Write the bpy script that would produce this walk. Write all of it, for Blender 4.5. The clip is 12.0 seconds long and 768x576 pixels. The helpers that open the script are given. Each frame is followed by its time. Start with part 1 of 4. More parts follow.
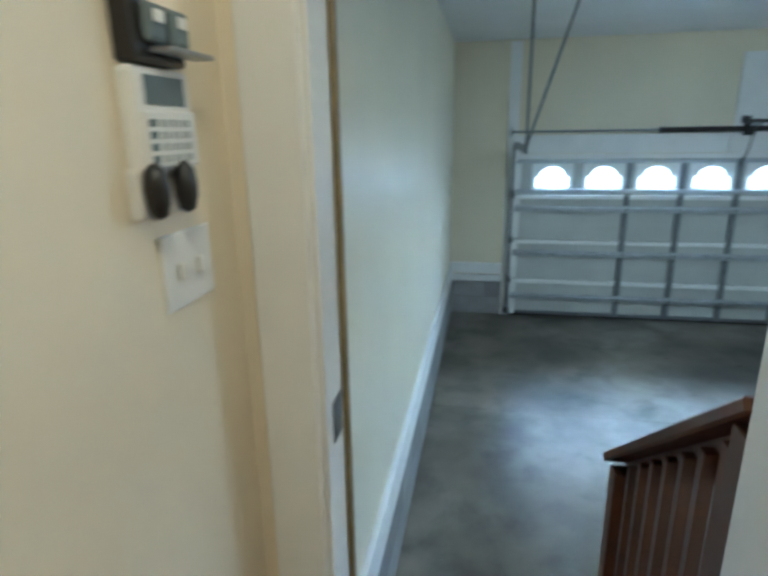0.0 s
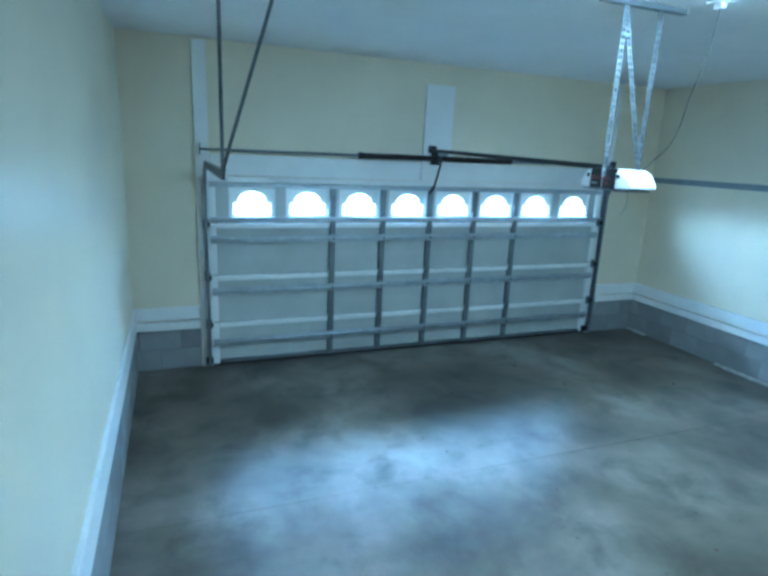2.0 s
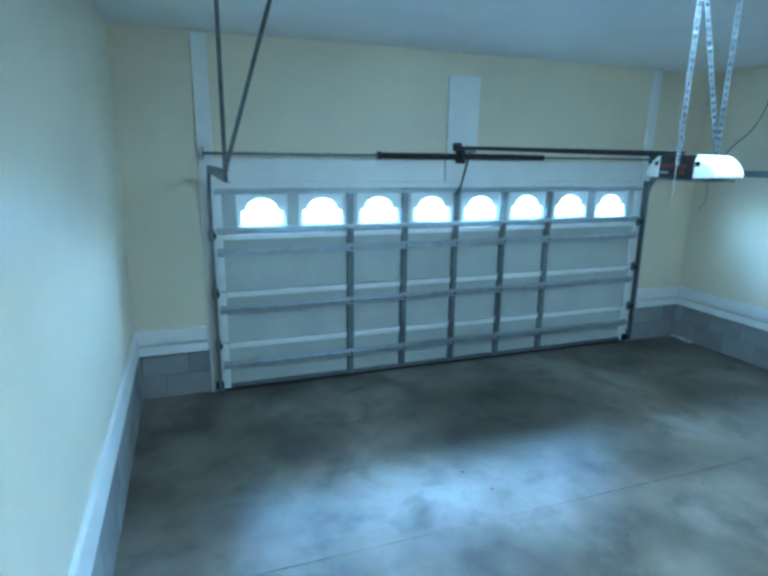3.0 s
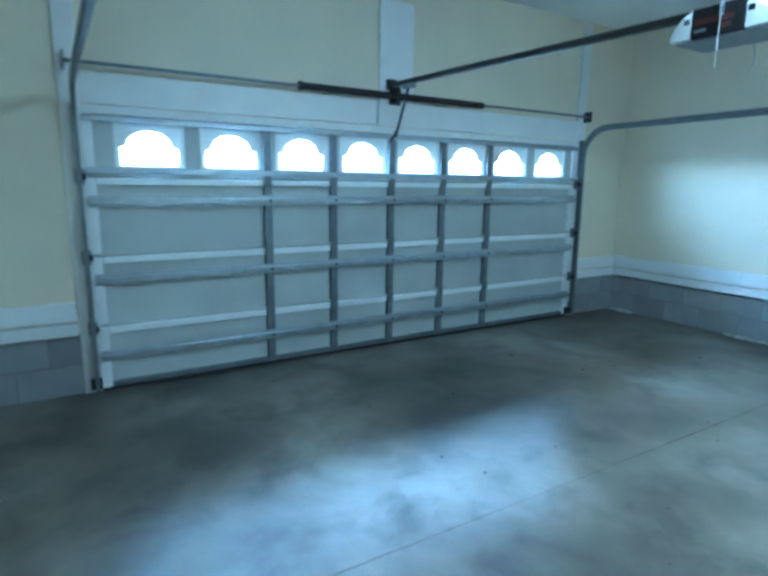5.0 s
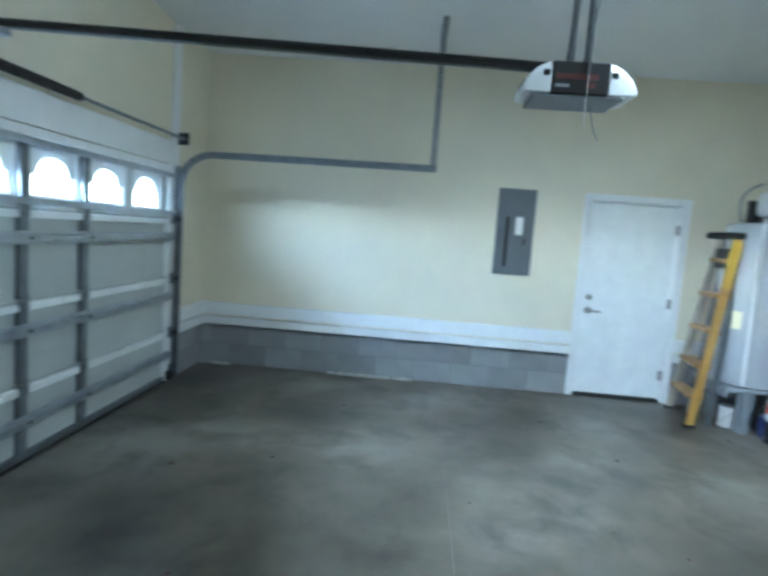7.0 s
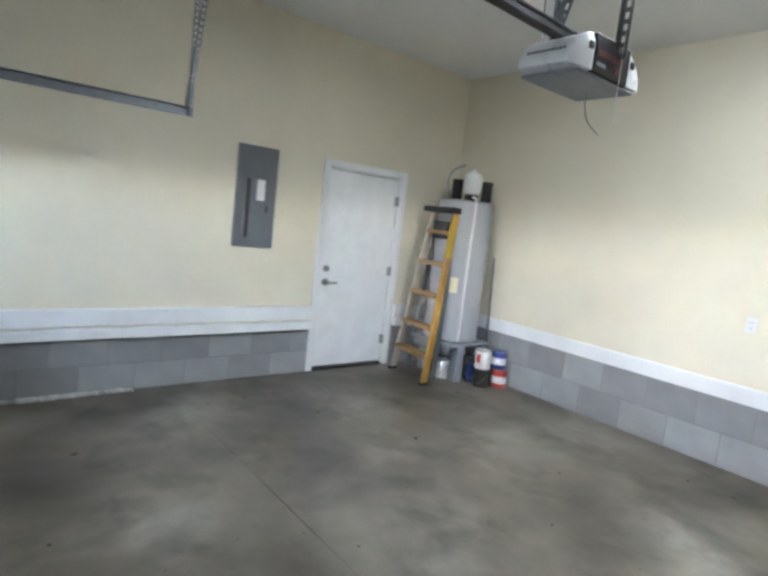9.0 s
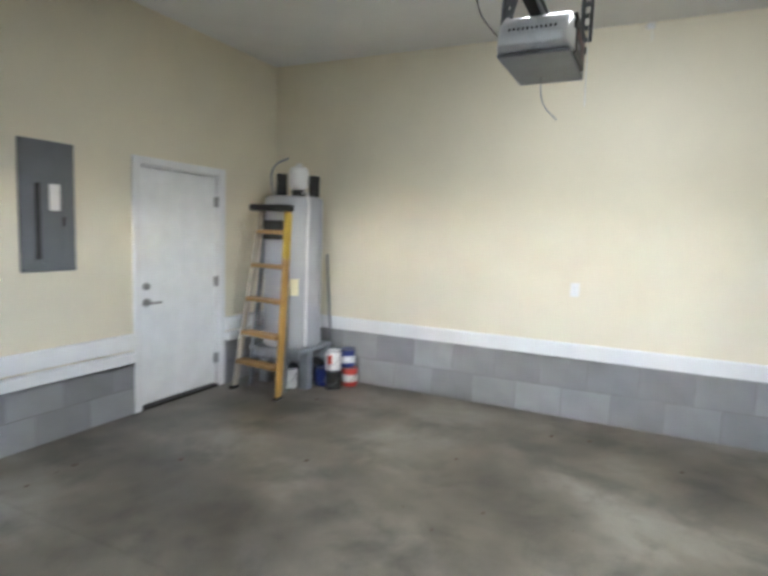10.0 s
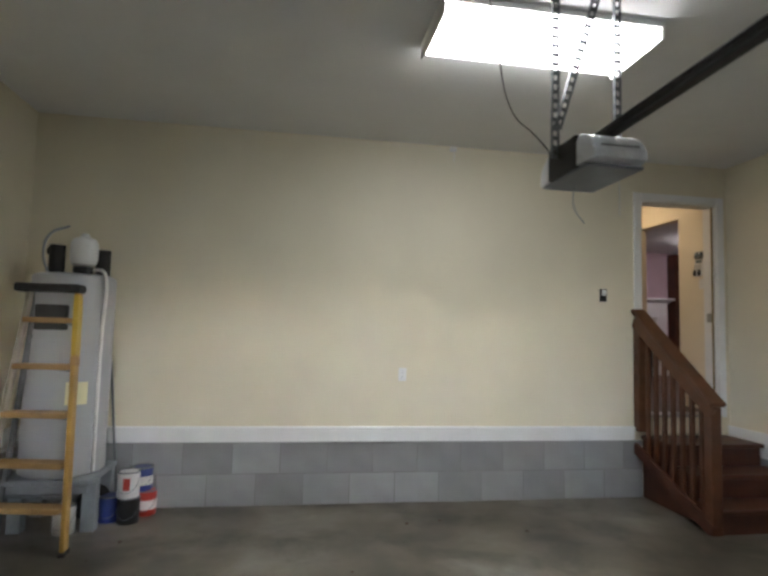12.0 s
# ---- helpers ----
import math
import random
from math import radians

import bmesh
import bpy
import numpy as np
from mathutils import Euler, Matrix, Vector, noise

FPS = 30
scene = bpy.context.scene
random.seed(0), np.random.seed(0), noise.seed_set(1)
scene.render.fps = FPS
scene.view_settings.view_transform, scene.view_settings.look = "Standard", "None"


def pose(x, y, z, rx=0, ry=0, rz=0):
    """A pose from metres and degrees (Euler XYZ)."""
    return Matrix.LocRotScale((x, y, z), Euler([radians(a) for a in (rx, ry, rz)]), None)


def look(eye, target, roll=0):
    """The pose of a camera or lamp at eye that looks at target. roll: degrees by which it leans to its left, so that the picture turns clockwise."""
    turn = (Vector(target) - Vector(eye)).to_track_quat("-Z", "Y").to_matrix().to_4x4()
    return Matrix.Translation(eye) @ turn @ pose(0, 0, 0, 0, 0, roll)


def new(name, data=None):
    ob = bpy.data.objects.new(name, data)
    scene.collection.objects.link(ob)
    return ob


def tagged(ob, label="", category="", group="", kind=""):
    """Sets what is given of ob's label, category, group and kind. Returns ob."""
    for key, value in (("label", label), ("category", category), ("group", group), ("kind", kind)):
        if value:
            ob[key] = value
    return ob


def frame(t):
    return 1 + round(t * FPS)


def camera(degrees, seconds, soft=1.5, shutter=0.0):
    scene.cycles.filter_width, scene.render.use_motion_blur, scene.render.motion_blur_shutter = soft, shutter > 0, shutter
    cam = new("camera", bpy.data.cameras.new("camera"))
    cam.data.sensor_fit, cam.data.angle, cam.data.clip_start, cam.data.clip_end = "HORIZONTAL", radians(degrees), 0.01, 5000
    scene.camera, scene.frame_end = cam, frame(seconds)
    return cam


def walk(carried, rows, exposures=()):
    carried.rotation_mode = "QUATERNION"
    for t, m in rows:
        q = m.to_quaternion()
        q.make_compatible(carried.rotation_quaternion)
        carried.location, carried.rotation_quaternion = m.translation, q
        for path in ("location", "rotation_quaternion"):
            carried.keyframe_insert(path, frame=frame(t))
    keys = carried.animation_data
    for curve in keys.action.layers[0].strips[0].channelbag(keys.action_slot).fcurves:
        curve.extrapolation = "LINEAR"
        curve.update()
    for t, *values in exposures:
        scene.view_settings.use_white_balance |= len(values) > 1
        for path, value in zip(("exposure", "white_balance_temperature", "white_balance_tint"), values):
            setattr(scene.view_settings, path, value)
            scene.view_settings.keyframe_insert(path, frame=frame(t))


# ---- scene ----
cam = camera(70.4, 12.0, soft=3.0, shutter=0.5)
PATH = [
    (0, (0.423, -0.768, 2.29), (0.064, 1.119, 1.734), -0.9),
    (0.5, (0.34, -0.495, 2.292), (0.46, 1.435, 1.782), -0.4),
    (1, (0.315, -0.278, 2.358), (0.929, 1.546, 1.812), 4.5),
    (1.5, (0.392, 0.023, 2.32), (1.014, 1.835, 1.745), 2.3),
    (2, (0.443, 0.319, 2.311), (1.145, 2.127, 1.822), 2.7),
    (2.5, (0.451, 0.596, 2.317), (1.134, 2.421, 1.869), 1.6),
    (3, (0.52, 0.865, 2.228), (1.182, 2.694, 1.763), 0.8),
    (3.2, (0.503, 0.964, 2.189), (1.244, 2.753, 1.687), 1.8),
    (4.8, (0.506, 1.657, 1.543), (1.499, 3.348, 1.149), 3.5),
    (5, (0.537, 1.777, 1.497), (1.558, 3.456, 1.123), 0.7),
    (5.5, (0.578, 2.236, 1.546), (1.902, 3.698, 1.211), 3.1),
    (6, (0.63, 2.712, 1.544), (2.305, 3.771, 1.276), 3.2),
    (6.5, (0.718, 3.225, 1.572), (2.563, 3.959, 1.333), 4.1),
    (7, (0.763, 3.752, 1.541), (2.749, 3.87, 1.339), 4.3),
    (7.5, (0.974, 4.101, 1.441), (2.943, 3.796, 1.276), 3.1),
    (7.7, (1.051, 4.252, 1.457), (2.988, 3.781, 1.29), 2.9),
    (9.3, (2.21, 5.03, 1.597), (3.584, 3.596, 1.362), 4.7),
    (9.5, (2.368, 5.089, 1.588), (3.611, 3.538, 1.365), 2.5),
    (10, (2.766, 5.149, 1.555), (3.631, 3.358, 1.35), 2.0),
    (10.5, (3.13, 5.143, 1.552), (3.587, 3.2, 1.688), 2.6),
    (11, (3.537, 5.238, 1.531), (3.598, 3.257, 1.796), 1.4),
    (11.5, (3.87, 5.153, 1.523), (3.716, 3.17, 1.729), 0.3),
    (12, (4.269, 5.136, 1.517), (3.956, 3.166, 1.669), 1.6),
]
EXPOSURES = [(0, 4.45, 4500, -4), (0.5, 4.55, 4100, -9), (0.8, 4.56, 3950, -11), (1.6, 4.64, 3800, -12), (5, 4.72, 3780, -12), (7.5, 4.72, 4800, 2), (9.5, 4.45, 5600, 12), (10.4, 4.25, 5800, 11), (11, 3.85, 5900, 12), (12, 3.55, 6000, 12)]
walk(cam, [(t, look(eye, target, roll)) for t, eye, target, roll in PATH], EXPOSURES)
SKY, LAMP, HALLLAMP = 0.14, 1.6, 3.2


# ---- world, lamps ----
world = bpy.data.worlds.new("sky")
scene.world = world
world.use_nodes = True
wn = world.node_tree
bg = wn.nodes["Background"]
skytex = wn.nodes.new("ShaderNodeTexSky")
skytex.sky_type = "NISHITA"
skytex.sun_disc = False
skytex.sun_elevation, skytex.sun_rotation = radians(20), radians(-9)
wn.links.new(skytex.outputs["Color"], bg.inputs["Color"])
bg.inputs["Strength"].default_value = SKY

sun = new("sun", bpy.data.lights.new("sun", "SUN"))
sun.data.energy, sun.data.angle, sun.data.color = 5.0, radians(112), (0.86, 0.93, 1.0)   # bright hazy sky before the door
sun.matrix_world = look((-5, 30, 11), (0, 0, 0))

# ---- plan ----
XE, YS, YN, ZC = 6.47, 0.29, 6.05, 3.25      # garage: west wall at x = 0
ZB = 0.44                                     # top of the block course
FL = 0.77                                     # floor of the house
DX0, DX1, DTOP = 0.118, 0.96, 2.868             # door to the house
EY0, EY1, ETOP = 1.13, 2.06, 2.04             # side door in the east wall
GX, GW, GH = 3.185, 4.88, 1.94                # garage door: middle, width, height
GX0, GX1 = GX - GW / 2, GX + GW / 2


# ---- materials ----
def material(name, colour, rough=0.6, metal=0.0, vary=0.08, scale=6.0, fine=60.0, bump=0.05, bump_dist=0.004, tint=None, spec=0.5, rough_vary=0.08):
    m = bpy.data.materials.new(name)
    m.use_nodes = True
    n, l = m.node_tree.nodes, m.node_tree.links
    b = n["Principled BSDF"]
    b.inputs["Metallic"].default_value = metal
    b.inputs["Specular IOR Level"].default_value = spec
    co = n.new("ShaderNodeTexCoord")
    a = n.new("ShaderNodeTexNoise")
    a.inputs["Scale"].default_value, a.inputs["Detail"].default_value = scale, 4
    f = n.new("ShaderNodeTexNoise")
    f.inputs["Scale"].default_value, f.inputs["Detail"].default_value = fine, 3
    for t in (a, f):
        l.new(co.outputs["Object"], t.inputs["Vector"])
    ramp = n.new("ShaderNodeValToRGB")
    dark = [c * (1 - vary * 2) for c in colour]
    light = [min(1, c * (1 + vary)) for c in (tint or colour)]
    ramp.color_ramp.elements[0].position, ramp.color_ramp.elements[1].position = 0.3, 0.7
    ramp.color_ramp.elements[0].color, ramp.color_ramp.elements[1].color = (*dark, 1), (*light, 1)
    l.new(a.outputs["Fac"], ramp.inputs["Fac"])
    mix = n.new("ShaderNodeMix")
    mix.data_type, mix.blend_type = "RGBA", "OVERLAY"
    mix.inputs["Factor"].default_value = min(0.6, vary * 2)
    l.new(ramp.outputs["Color"], mix.inputs["A"])
    l.new(f.outputs["Color"], mix.inputs["B"])
    hs = n.new("ShaderNodeHueSaturation")
    hs.inputs["Saturation"].default_value = 0.0
    l.new(f.outputs["Color"], hs.inputs["Color"])
    l.new(hs.outputs["Color"], mix.inputs["B"])
    l.new(mix.outputs["Result"], b.inputs["Base Color"])
    mr = n.new("ShaderNodeMapRange")
    mr.inputs["To Min"].default_value, mr.inputs["To Max"].default_value = max(0.02, rough - rough_vary), min(1, rough + rough_vary)
    l.new(a.outputs["Fac"], mr.inputs["Value"])
    l.new(mr.outputs["Result"], b.inputs["Roughness"])
    if bump:
        bp = n.new("ShaderNodeBump")
        bp.inputs["Strength"].default_value, bp.inputs["Distance"].default_value = bump, bump_dist
        l.new(f.outputs["Fac"], bp.inputs["Height"])
        l.new(bp.outputs["Normal"], b.inputs["Normal"])
    return m


def per_piece(m, amount):
    """Vary the brightness of each piece that carries m."""
    n, l = m.node_tree.nodes, m.node_tree.links
    b = n["Principled BSDF"]
    src = b.inputs["Base Color"].links[0].from_socket
    info = n.new("ShaderNodeObjectInfo")
    mr = n.new("ShaderNodeMapRange")
    mr.inputs["To Min"].default_value, mr.inputs["To Max"].default_value = 1 - amount, 1 + amount
    l.new(info.outputs["Random"], mr.inputs["Value"])
    h = n.new("ShaderNodeHueSaturation")
    l.new(mr.outputs["Result"], h.inputs["Value"])
    l.new(src, h.inputs["Color"])
    l.new(h.outputs["Color"], b.inputs["Base Color"])
    return m


def concrete_floor():
    m = bpy.data.materials.new("floor_concrete")
    m.use_nodes = True
    n, l = m.node_tree.nodes, m.node_tree.links
    b = n["Principled BSDF"]
    geo = n.new("ShaderNodeNewGeometry")

    def tex(scale, detail, distort=0.0, rough=0.55):
        t = n.new("ShaderNodeTexNoise")
        t.inputs["Scale"].default_value, t.inputs["Detail"].default_value = scale, detail
        t.inputs["Distortion"].default_value, t.inputs["Roughness"].default_value = distort, rough
        l.new(geo.outputs["Position"], t.inputs["Vector"])
        return t

    def ramp(src, stops):
        r = n.new("ShaderNodeValToRGB")
        r.color_ramp.interpolation = "LINEAR"
        e = r.color_ramp.elements
        while len(e) < len(stops):
            e.new(0.5)
        for k, (p, c) in enumerate(stops):
            e[k].position, e[k].color = p, (*c, 1)
        l.new(src, r.inputs["Fac"])
        return r

    def mix(kind, fac, a, c):
        x = n.new("ShaderNodeMix")
        x.data_type, x.blend_type = "RGBA", kind
        if isinstance(fac, float):
            x.inputs["Factor"].default_value = fac
        else:
            l.new(fac, x.inputs["Factor"])
        l.new(a, x.inputs["A"])
        l.new(c, x.inputs["B"])
        return x.outputs["Result"]

    big = tex(0.8, 5, 0.3, 0.55)
    mid = tex(2.3, 5, 0.3, 0.58)
    spots = tex(1.25, 3, 0.2, 0.45)
    grain = tex(90, 3)
    base = ramp(big.outputs["Fac"], [(0.18, (0.030, 0.024, 0.016)), (0.50, (0.195, 0.173, 0.134)), (0.82, (0.48, 0.45, 0.39))])
    blot = ramp(mid.outputs["Fac"], [(0.20, (0.10, 0.095, 0.09)), (0.50, (0.80, 0.80, 0.80)), (0.75, (1.0, 1.0, 1.0))])
    oil = ramp(spots.outputs["Fac"], [(0.20, (0.07, 0.055, 0.04)), (0.52, (1, 1, 1))])
    c = mix("MULTIPLY", 0.95, base.outputs["Color"], blot.outputs["Color"])
    c = mix("MULTIPLY", 0.8, c, oil.outputs["Color"])
    g = ramp(grain.outputs["Fac"], [(0.3, (0.8, 0.8, 0.8)), (0.7, (1, 1, 1))])
    c = mix("MULTIPLY", 0.6, c, g.outputs["Color"])
    l.new(c, b.inputs["Base Color"])
    b.inputs["Roughness"].default_value = 0.34
    bp = n.new("ShaderNodeBump")
    bp.inputs["Strength"].default_value, bp.inputs["Distance"].default_value = 0.08, 0.002
    l.new(grain.outputs["Fac"], bp.inputs["Height"])
    l.new(bp.outputs["Normal"], b.inputs["Normal"])
    return m


def emitter(name, colour, strength):
    m = bpy.data.materials.new(name)
    m.use_nodes = True
    b = m.node_tree.nodes["Principled BSDF"]
    b.inputs["Base Color"].default_value = (0.9, 0.9, 0.9, 1)
    b.inputs["Emission Color"].default_value, b.inputs["Emission Strength"].default_value = (*colour, 1), strength
    return m


def glass(name):
    m = bpy.data.materials.new(name)
    m.use_nodes = True
    b = m.node_tree.nodes["Principled BSDF"]
    b.inputs["Base Color"].default_value = (0.97, 0.98, 0.98, 1)
    b.inputs["Transmission Weight"].default_value, b.inputs["Roughness"].default_value, b.inputs["IOR"].default_value = 1.0, 0.03, 1.1
    return m


WALL = material("cream_wall_paint", (0.76, 0.70, 0.54), 0.55, vary=0.03, scale=1.3, fine=170, bump=0.10, bump_dist=0.002)
WALLW = material("cream_side_wall_paint", (0.76, 0.71, 0.56), 0.36, vary=0.03, scale=1.3, fine=150, bump=0.10, bump_dist=0.002)
CEIL = material("ceiling_paint", (0.80, 0.80, 0.79), 0.85, vary=0.02, scale=2, fine=220, bump=0.15, bump_dist=0.002)
TRIM = material("white_trim_paint", (0.82, 0.82, 0.81), 0.38, vary=0.02, scale=5, fine=60, bump=0.03)
HALL = material("hall_wall_paint", (0.80, 0.73, 0.58), 0.55, vary=0.03, scale=1.5, fine=170, bump=0.08, bump_dist=0.002)
MAUVE = material("mauve_wall_paint", (0.54, 0.40, 0.44), 0.7, vary=0.03, scale=1.5, fine=150)
BLOCK = per_piece(material("grey_block", (0.29, 0.29, 0.29), 0.85, vary=0.06, scale=4, fine=130, bump=0.4, bump_dist=0.004), 0.17)
MORTAR = material("mortar", (0.225, 0.22, 0.215), 0.9, vary=0.12, scale=9, fine=120, bump=0.3)
CONC = concrete_floor()
# dark base colour stands in for the house's shade over the drive
DRIVE = material("shaded_drive", (0.07, 0.07, 0.068), 0.85, vary=0.12, scale=0.5, fine=40)
GALV = material("galvanised_steel", (0.22, 0.235, 0.25), 0.45, 0.75, vary=0.10, scale=14, fine=120, bump=0.02)
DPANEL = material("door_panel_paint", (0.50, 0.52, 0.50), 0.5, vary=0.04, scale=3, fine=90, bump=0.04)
DWHITE = material("white_steel_paint", (0.86, 0.87, 0.86), 0.35, vary=0.03, scale=6, fine=90, bump=0.02)
STRUT = material("strut_steel", (0.46, 0.49, 0.53), 0.36, 0.75, vary=0.08, scale=10, fine=100, bump=0.02)
BLACK = material("black_paint", (0.018, 0.018, 0.018), 0.4, vary=0.15, scale=12, fine=90, bump=0.03)
RUBBER = material("black_rubber", (0.022, 0.021, 0.020), 0.75, vary=0.2, scale=12, fine=90)
SPRING = material("oiled_spring_steel", (0.035, 0.030, 0.028), 0.45, 0.5, vary=0.2, scale=30, fine=200)
PLASTIC = material("white_plastic", (0.80, 0.80, 0.78), 0.35, vary=0.02, scale=6, fine=80, bump=0.02)
LENS = material("frosted_lens", (0.84, 0.85, 0.85), 0.28, vary=0.02, scale=5, fine=80, bump=0.01)
GREYP = material("grey_enamel", (0.135, 0.145, 0.155), 0.42, vary=0.06, scale=5, fine=120, bump=0.03)
TANK = material("tank_enamel", (0.40, 0.41, 0.43), 0.33, vary=0.03, scale=2.5, fine=80, bump=0.02)
OAKFG = material("orange_ladder_rail", (0.42, 0.245, 0.05), 0.45, vary=0.12, scale=4, fine=70, bump=0.06)
# pale tan stands in for the glossy reflection along this ladder rail
PALERAIL = material("sheen_pale_rail", (0.42, 0.37, 0.29), 0.3, vary=0.15, scale=4, fine=70, bump=0.05)
TREAD = material("ladder_step", (0.34, 0.20, 0.07), 0.55, vary=0.14, scale=7, fine=70, bump=0.08)
STAIN = material("brown_stained_wood", (0.085, 0.030, 0.011), 0.42, vary=0.22, scale=5, fine=60, bump=0.10)
STAIND = material("dark_stained_wood", (0.07, 0.022, 0.010), 0.45, vary=0.22, scale=5, fine=60, bump=0.10)
GREYSTAND = material("grey_stand_steel", (0.30, 0.32, 0.34), 0.5, 0.3, vary=0.1, scale=6, fine=80)
BLUE = material("blue_can_print", (0.03, 0.05, 0.22), 0.35, vary=0.08, scale=9, fine=60)
RED = material("red_can_print", (0.50, 0.05, 0.03), 0.35, vary=0.08, scale=9, fine=60)
STICKER = material("yellow_sticker", (0.46, 0.31, 0.035), 0.4, vary=0.06, scale=9, fine=60)
YELLOW = material("yellow_label", (0.78, 0.74, 0.48), 0.5, vary=0.04, scale=9, fine=60)
BRASS = material("weatherstrip", (0.24, 0.19, 0.09), 0.6, vary=0.1, scale=9, fine=60)
NICKEL = material("nickel", (0.36, 0.35, 0.34), 0.32, 1.0, vary=0.05, scale=9, fine=60)
LCD = material("grey_display", (0.16, 0.20, 0.22), 0.2, vary=0.03, scale=9, fine=60)
CHALK = material("crumbled_mortar", (0.62, 0.61, 0.58), 0.95, vary=0.15, scale=14, fine=90, bump=0.4)
GLASS = glass("window_glass")
TUBE = emitter("lit_diffuser", (1.0, 0.97, 0.90), LAMP)
# glow of the lamp added to brighten the far room
ROOMFILL = emitter("room_fill_glow", (1.0, 0.86, 0.80), 7.0)
BULB = emitter("warm_bulb_glass", (1.0, 0.72, 0.42), HALLLAMP)


# ---- mesh helpers ----
def bm_box(x0, y0, z0, x1, y1, z1, bev=0.0, seg=1):
    b = bmesh.new()
    bmesh.ops.create_cube(b, size=1)
    for v in b.verts:
        v.co = ((x0 + x1) / 2 + v.co.x * (x1 - x0), (y0 + y1) / 2 + v.co.y * (y1 - y0), (z0 + z1) / 2 + v.co.z * (z1 - z0))
    if bev:
        bmesh.ops.bevel(b, geom=b.edges[:], offset=bev, segments=seg, affect="EDGES", profile=0.5)
    return b


def join(*bms):
    out = bmesh.new()
    for b in bms:
        me = bpy.data.meshes.new("tmp")
        b.to_mesh(me)
        b.free()
        out.from_mesh(me)
        bpy.data.meshes.remove(me)
    return out


def bm_tube(p, q, r, r2=None, n=16, caps=True):
    p, q = Vector(p), Vector(q)
    b = bmesh.new()
    bmesh.ops.create_cone(b, cap_ends=caps, segments=n, radius1=r, radius2=r if r2 is None else r2, depth=(q - p).length)
    bmesh.ops.transform(b, matrix=Matrix.Translation((p + q) / 2) @ (q - p).to_track_quat("Z", "Y").to_matrix().to_4x4(), verts=b.verts)
    return b


def bm_beam(p, q, w, d, side=(1, 0, 0), bev=0.0):
    """A bar from p to q, w across along side and d the other way."""
    p, q, s = Vector(p), Vector(q), Vector(side)
    z = (q - p).normalized()
    s = (s - z * s.dot(z)).normalized()
    t = z.cross(s)
    b = bm_box(-w / 2, -d / 2, 0, w / 2, d / 2, (q - p).length, bev)
    m = Matrix((s, t, z)).transposed().to_4x4()
    bmesh.ops.transform(b, matrix=Matrix.Translation(p) @ m, verts=b.verts)
    return b


def bm_lathe(profile, n=28, at=(0, 0, 0)):
    b = bmesh.new()
    rings = []
    for r, z in profile:
        rings.append([b.verts.new((at[0] + r * math.cos(2 * math.pi * k / n), at[1] + r * math.sin(2 * math.pi * k / n), at[2] + z)) for k in range(n)])
    for a, c in zip(rings, rings[1:]):
        for k in range(n):
            b.faces.new((a[k], a[(k + 1) % n], c[(k + 1) % n], c[k]))
    b.faces.new(rings[0][::-1])
    b.faces.new(rings[-1])
    return b


def bm_prism(points, axis, a, c):
    """A flat outline pushed along an axis from a to c. Points are (u, v) on the two other axes in order."""
    b = bmesh.new()

    def put(u, v, w):
        return {"x": (w, u, v), "y": (u, w, v), "z": (u, v, w)}[axis]
    lo = [b.verts.new(put(u, v, a)) for u, v in points]
    hi = [b.verts.new(put(u, v, c)) for u, v in points]
    b.faces.new(lo)
    b.faces.new(hi[::-1])
    for k in range(len(points)):
        j = (k + 1) % len(points)
        b.faces.new((lo[k], hi[k], hi[j], lo[j]))
    bmesh.ops.recalc_face_normals(b, faces=b.faces)
    return b


def mesh_of(name, bm, mat, smooth=False):
    bmesh.ops.recalc_face_normals(bm, faces=bm.faces)
    me = bpy.data.meshes.new(name)
    bm.to_mesh(me)
    bm.free()
    me.materials.append(mat)
    if smooth:
        for p in me.polygons:
            p.use_smooth = True
        me.set_sharp_from_angle(angle=radians(40))
    return me


def part(name, bm, mat, parent, label="", smooth=False):
    ob = new(name, mesh_of(name, bm, mat, smooth))
    ob.parent = parent
    if parent:
        ob.matrix_parent_inverse = parent.matrix_basis.inverted()
    return tagged(ob, label)


def thing(name, label, category, at=(0, 0, 0), group="", kind=""):
    ob = new(name)
    ob.location = at
    ob.empty_display_size = 0.1
    ob.matrix_basis = Matrix.Translation(at)
    return tagged(ob, label, category, group, kind)


def solid(name, bm, mat, label, category, group="", kind="", smooth=False):
    return tagged(new(name, mesh_of(name, bm, mat, smooth)), label, category, group, kind)


def curve_tube(name, pts, r, mat, parent=None, label="", category=""):
    cu = bpy.data.curves.new(name, "CURVE")
    cu.dimensions, cu.bevel_depth, cu.bevel_resolution, cu.use_fill_caps = "3D", r, 2, True
    s = cu.splines.new("BEZIER")
    s.bezier_points.add(len(pts) - 1)
    for bp, p in zip(s.bezier_points, pts):
        bp.co, bp.handle_left_type, bp.handle_right_type = p, "AUTO", "AUTO"
    cu.materials.append(mat)
    ob = new(name, cu)
    me = bpy.data.meshes.new_from_object(ob)
    bpy.data.objects.remove(ob)
    ob = new(name, me)
    ob.parent = parent
    if parent:
        ob.matrix_parent_inverse = parent.matrix_basis.inverted()
    return tagged(ob, label, category)


# ---- ground and garage shell ----
solid("ground", bm_box(-400, YN + 0.16, -0.30, 400, 800, -0.06), DRIVE, "drive and open ground outside, shade of the house put into its colour", "ground", kind="structure")

